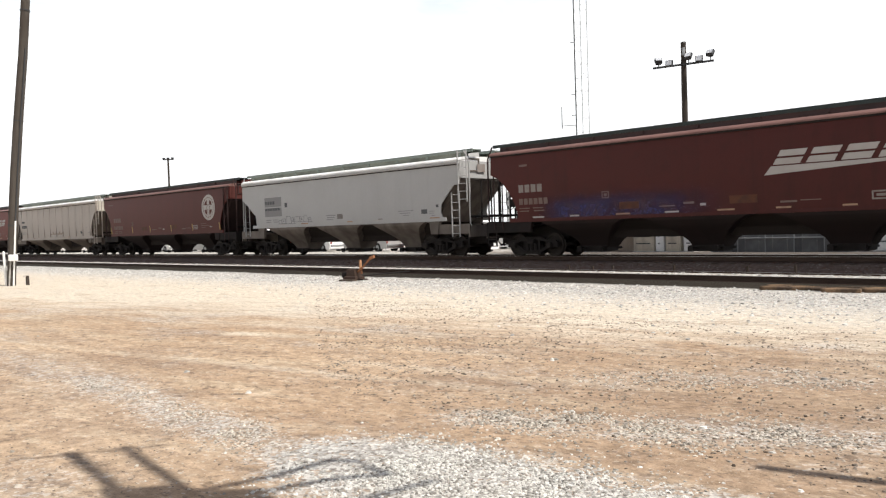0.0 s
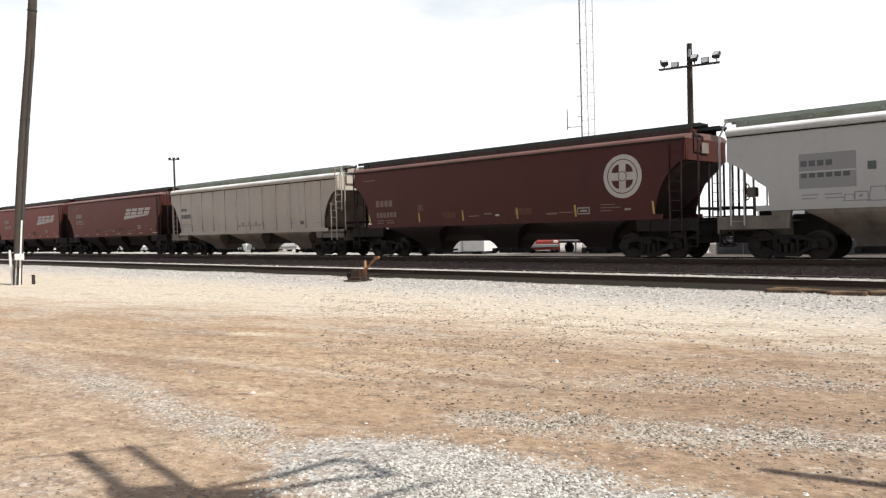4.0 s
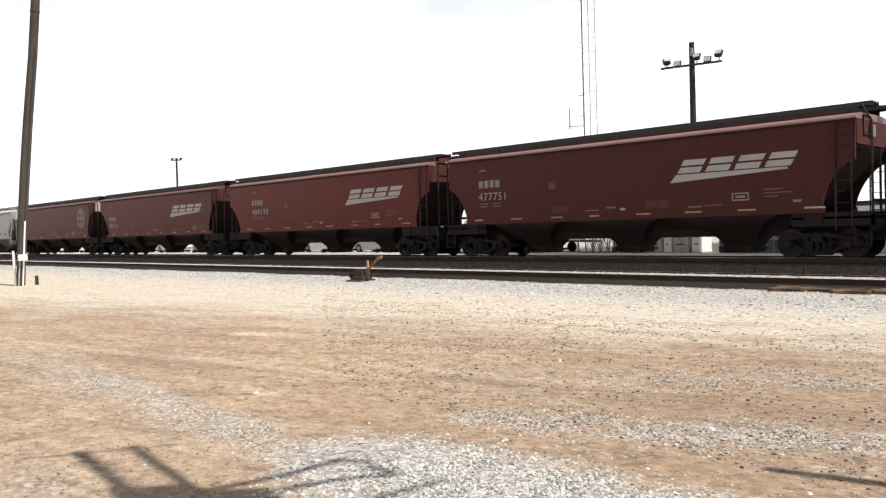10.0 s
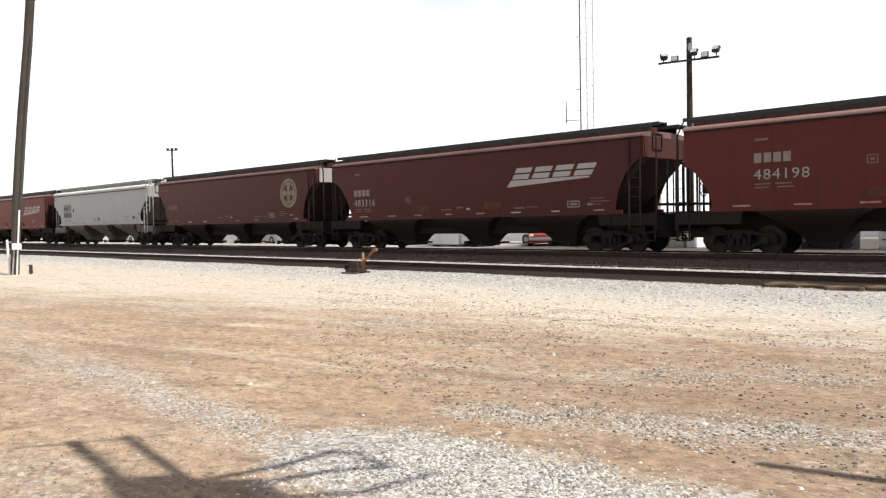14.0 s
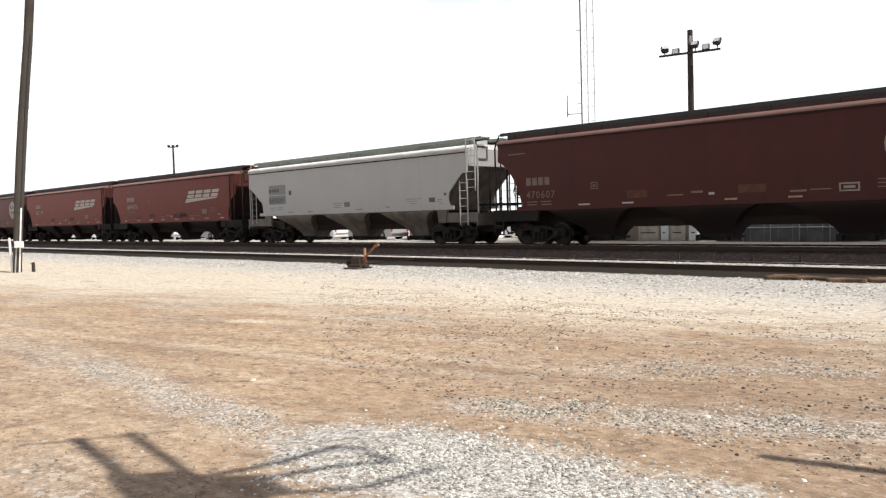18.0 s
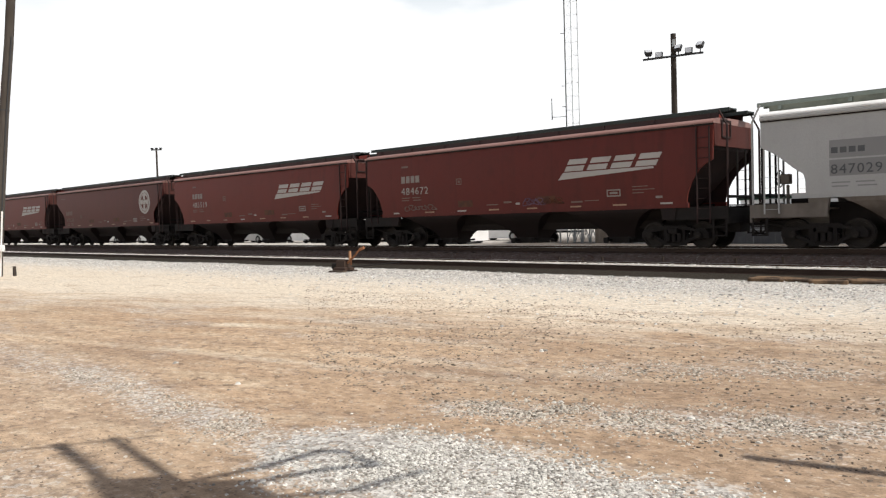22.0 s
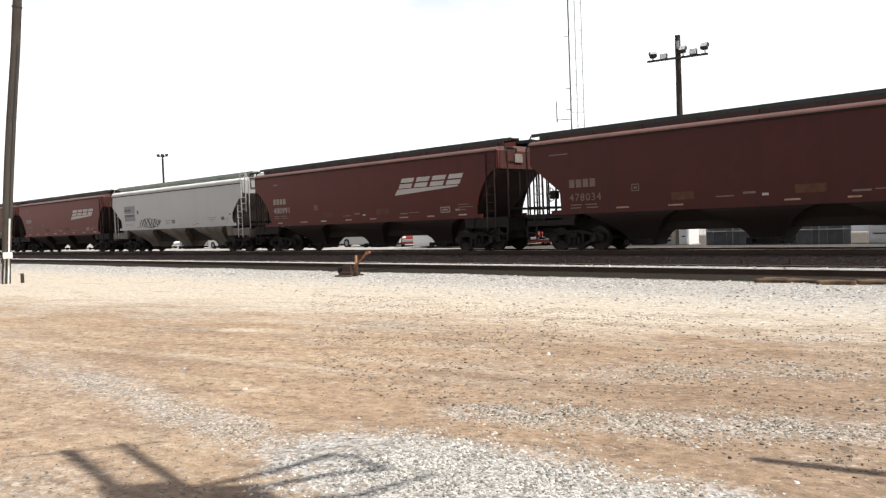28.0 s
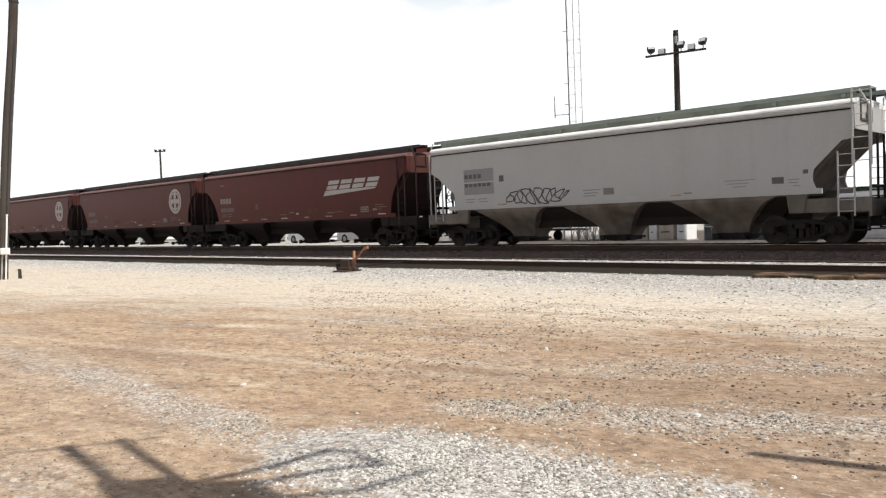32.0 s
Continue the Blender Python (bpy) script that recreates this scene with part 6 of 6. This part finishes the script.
def build_utility_pole():
    """A leaning, slightly bowed timber; local x is the way it leans."""
    pole = thing("utility_pole", "tall weathered wooden utility pole, leaning and slightly bowed", "utility pole", pose(-34.85, 10.77, 0, 0, 0, 44.5))

    def lean(z):
        return float(np.interp(z, [a for a, _ in POLE_BEND], [b for _, b in POLE_BEND]))

    bm = B()
    loft(bm, [[(lean(z) + r * math.cos(a), r * math.sin(a), z) for a in np.linspace(0, 2 * math.pi, 16, endpoint=False)] for z, r in ((-0.2, 0.165), (0.4, 0.165), (1.65, 0.17), (3.2, 0.185), (4.7, 0.19), (6.2, 0.185), (7.7, 0.18), (9.2, 0.175), (10.7, 0.17), (11.5, 0.165), (14.5, 0.15))])
    part("pole", bm, WOOD, pole, smooth=40)
    for z0, z1, name, mat, r in ((0.0, 2.6, "conduit", WHITE, 0.035), (2.6, 9.5, "cable", DARK_STEEL, 0.028)):
        bm = B()
        steps = np.linspace(z0, z1, 6)
        for p, q in zip(steps, steps[1:]):
            rod(bm, (lean(p) + 0.16, -0.13, p), (lean(q) + 0.16, -0.13, q), r, seg=8)
        part(name, bm, mat, pole, "white plastic conduit" if mat is WHITE else "dark cable stapled to the pole")
    part("ground_wire_guard", rod(B(), (0.02, -0.2, 0.0), (0.14, -0.2, 1.2), 0.03, seg=8), STONE_PALE, pole, "pale half-round wire guard")
    part("meter_box", box(B(), 0.10, 0.42, -0.34, -0.16, 1.0, 1.26, 0.02), WHITE, pole, "small white meter box")
    for z in (2.4, 6.6, 11.0):
        part("strap", rod(B(), (lean(z), 0, z), (lean(z) + 0.005, 0, z + 0.05), 0.19, seg=14), DARK_STEEL, pole)
    part("crossarm", box(B(), lean(13.4) - 0.06, lean(13.4) + 0.06, -1.3, 1.3, 13.4, 13.53), WOOD, pole)


build_utility_pole()
guard = thing("marker_post", "white plastic marker post leaning beside the wooden pole", "marker post", pose(-35.0, 10.74, 0, 2.5, 0, 0))
part("post", rod(B(), (0, -0.1, -0.1), (0, -0.1, 1.35), 0.065, 0.05, 10), WHITE, guard, smooth=40)
part("cap", rod(B(), (0, -0.1, 1.35), (0, -0.1, 1.42), 0.055, 0.02, 10), WHITE, guard)
stub = thing("wooden_stub", "short weathered wooden stub in the gravel", "stub", pose(-34.40, 11.24, 0))
part("stub", rod(B(), (0, 0, -0.1), (0, 0, 0.38), 0.075, 0.065, 10), DARK_WOOD, stub, smooth=40)


def build_switch_stand():
    """Low switch stand with a raised orange lever, on its tie ends beside the near track."""
    st = thing("switch_stand", "low rusty switch stand with a raised orange lever", "switch stand", pose(-21.95, 18.0, 0, 0, 0, 6))
    for dy in (-0.28, 0.28):
        part("headblock_tie", box(B(), -0.38, 0.34, dy - 0.11, dy + 0.11, -0.1, 0.06, 0.02), TIE, st)
    bm = B()
    loft(bm, [[(a * s, b * s * 0.8, z) for a, b in ((-1, -1), (1, -1), (1, 1), (-1, 1))] for z, s in ((0.05, 0.31), (0.14, 0.29), (0.18, 0.22), (0.40, 0.17))])
    part("base", bm, RAIL_RUST, st, "dark cast base")
    part("housing", rod(B(), (-0.24, 0, 0.30), (0.18, 0, 0.30), 0.13, seg=12), RAIL_RUST, st, smooth=40)
    bm = B()
    rod(bm, (0.22, 0, 0.32), (0.50, 0, 0.52), 0.04, seg=8)
    rod(bm, (0.50, 0, 0.52), (0.86, 0, 0.83), 0.035, seg=8)
    part("lever", bm, RUST, st, "bent orange lever")
    part("handle", rod(B(), (0.82, 0, 0.80), (1.02, 0, 0.86), 0.055, seg=8), RUST, st)
    part("target", box(B(), 0.30, 0.39, -0.03, 0.03, 0.40, 0.74, 0.01), RUST_PALE, st, "worn orange target blade")
    part("target_spindle", rod(B(), (0.39, 0, 0.25), (0.39, 0, 0.5), 0.03, seg=8), RUST, st)
    part("lock_weight", box(B(), -0.50, -0.30, -0.12, 0.12, 0.10, 0.30, 0.03), GRIME, st)
    part("throw_rod", rod(B(), (-0.1, 0.3, 0.14), (-0.1, 3.2, 0.14), 0.025, seg=6), GRIME, st)


RUST_PALE = material("pale_orange_paint", (0.55, 0.30, 0.16), 0.7, spots=(((0.33, 0.14, 0.06), 9.0, 0.4, 0.7, 0.8),))
build_switch_stand()

rnd = random.Random(11)
OLD_TIE = material("rotten_tie_wood", (0.175, 0.112, 0.066), 0.95, spots=(((0.05, 0.035, 0.025), 5.0, 0.38, 0.62, 0.9),), grain=0.3, per_thing=0.4)
bm = B()
box(bm, -0.42, 0.42, -0.11, 0.11, -0.05, 0.075, 0.02)
old = mesh_of(bm, "old_tie_piece", OLD_TIE)
for i in range(24):
    scrap = tagged(new("tie_scrap", old), "broken brown tie end lying in the ballast", "tie", group="tie scraps beside the near track")
    scrap.matrix_basis = pose(-7.6 + (i // 2) * 0.78 + rnd.uniform(-0.15, 0.15), (19.55 if i % 2 else 19.95) + rnd.uniform(-0.1, 0.1), ground_height(-5, 19.7) - 0.01, rnd.uniform(-4, 4), rnd.uniform(-4, 4), rnd.uniform(-9, 9))
for x, y, h in ((-8.6, 23.4, 0.34), (-10.0, 23.4, 0.3), (-12.4, 23.4, 0.3), (-14.6, 23.3, 0.26), (-15.4, 23.3, 0.24), (-16.4, 23.3, 0.26)):
    stake = thing("marker_stake", "thin short stake standing in the ballast", "stake", pose(x, y, ground_height(x, y)))
    part("stake", box(B(), -0.03, 0.03, -0.02, 0.02, -0.1, h), TIE, stake)


# ---- overhead, out of view: their shadows lie on the yard ----
def lifted(x, y, z):
    """The point z metres up whose shadow falls at x, y on the ground."""
    k = z / SUN_WAY.z
    return (x + SUN_WAY.x * k, y + SUN_WAY.y * k, z)


def build_overhead():
    # unseen caster: form worked back from the shadow, post and boom added
    post = thing("bracket_mast", "unseen post and pipe frame shaped to fit its shadow", "post")
    h = 5.0
    foot = Vector((1.9, 3.15, 0))
    part("post", rod(B(), foot, foot + Vector((0, 0, h + 0.1)), 0.09, 0.08, 12), STEEL, post, smooth=40)
    part("boom", rod(B(), lifted(-4.5, 2.45, h), foot + Vector((0, 0, h)), 0.06, seg=10), STEEL, post)
    for a, b, r in (((-6.85, 2.50), (-5.1, 2.28), 0.062), ((-6.65, 2.87), (-5.0, 2.62), 0.055), ((-7.0, 2.1), (-6.39, 3.15), 0.018)):
        part("pipe", rod(B(), lifted(*a, h), lifted(*b, h), r, seg=8), STEEL, post)
    bm = B()
    top = [lifted(x, y, h) for x, y in ((-5.65, 2.25), (-5.35, 2.6), (-5.0, 2.72), (-4.75, 2.98), (-4.35, 2.95), (-4.3, 2.4), (-4.9, 2.1))]
    loft(bm, [top, [(x, y, z + 0.05) for x, y, z in top]])
    part("plate", bm, STEEL, post)
    for pts, r in ((((-5.05, 2.72), (-4.90, 3.15), (-4.89, 3.70), (-4.66, 3.82)), 0.042), (((-4.7, 2.9), (-4.47, 3.50), (-4.25, 3.73), (-4.57, 3.76)), 0.042), (((-4.4, 2.8), (-4.0, 3.27), (-3.97, 3.54), (-3.88, 3.86)), 0.036)):
        bm = B()
        for a, b in zip(pts, pts[1:]):
            rod(bm, lifted(*a, h), lifted(*b, h), r, seg=8)
        part("bent_arm", bm, STEEL, post)


build_overhead()
tall = thing("yard_post", "plain steel post standing at the yard's edge", "post")
tip = Vector(lifted(-2.32, 5.60, 4.2))
part("post", rod(B(), (tip.x, tip.y, 0), tip, 0.085, 0.06, 12), STEEL, tall, smooth=40)


# ---- what moves ----
TRAVEL = ((0, -93.227), (1, -86.107), (2, -78.990), (3, -71.830), (3.5, -68.290), (5.5, -54.170), (6, -50.577), (7, -43.368), (8, -36.200), (9, -29.040), (10, -21.840), (11, -14.543), (12, -7.265), (13, 0.035), (14, 7.400), (14.5, 11.040), (16.5, 25.820), (17, 29.559), (18, 37.020), (19, 44.340), (20, 51.789), (21, 59.350), (22, 66.910), (23, 74.560), (24, 82.266), (25, 89.998), (25.5, 93.884), (27.5, 109.360), (28, 113.280), (29, 121.277), (30, 129.297), (31, 137.400), (32, 145.477))


def travelled(t):
    """Metres run at t seconds, on a smooth curve through TRAVEL."""
    ts, ss = [a for a, _ in TRAVEL], [b for _, b in TRAVEL]
    i = min(max(sum(1 for a in ts if a <= t) - 1, 0), len(ts) - 2)

    def slope(k):
        a, b = max(k - 1, 0), min(k + 1, len(ts) - 1)
        return (ss[b] - ss[a]) / (ts[b] - ts[a])
    h = ts[i + 1] - ts[i]
    u = (t - ts[i]) / h
    return (ss[i] * (1 + 2 * u) * (1 - u) ** 2 + slope(i) * h * u * (1 - u) ** 2 + ss[i + 1] * u * u * (3 - 2 * u) + slope(i + 1) * h * u * u * (u - 1))


def motions():
    steps = [k / 2 for k in range(65)]
    for car, middle in CARS:
        walk(car, [(t, pose(middle + travelled(t), TRACK_Y, RAIL_Z)) for t in steps])
    turns = [(k / 15, math.degrees((travelled(k / 15) - travelled(0)) / WHEEL_R)) for k in range(481)]
    for wheel, x in WHEELS:
        walk(wheel, [(t, pose(x, 0, WHEEL_R, 0, a, 0)) for t, a in turns])


motions()
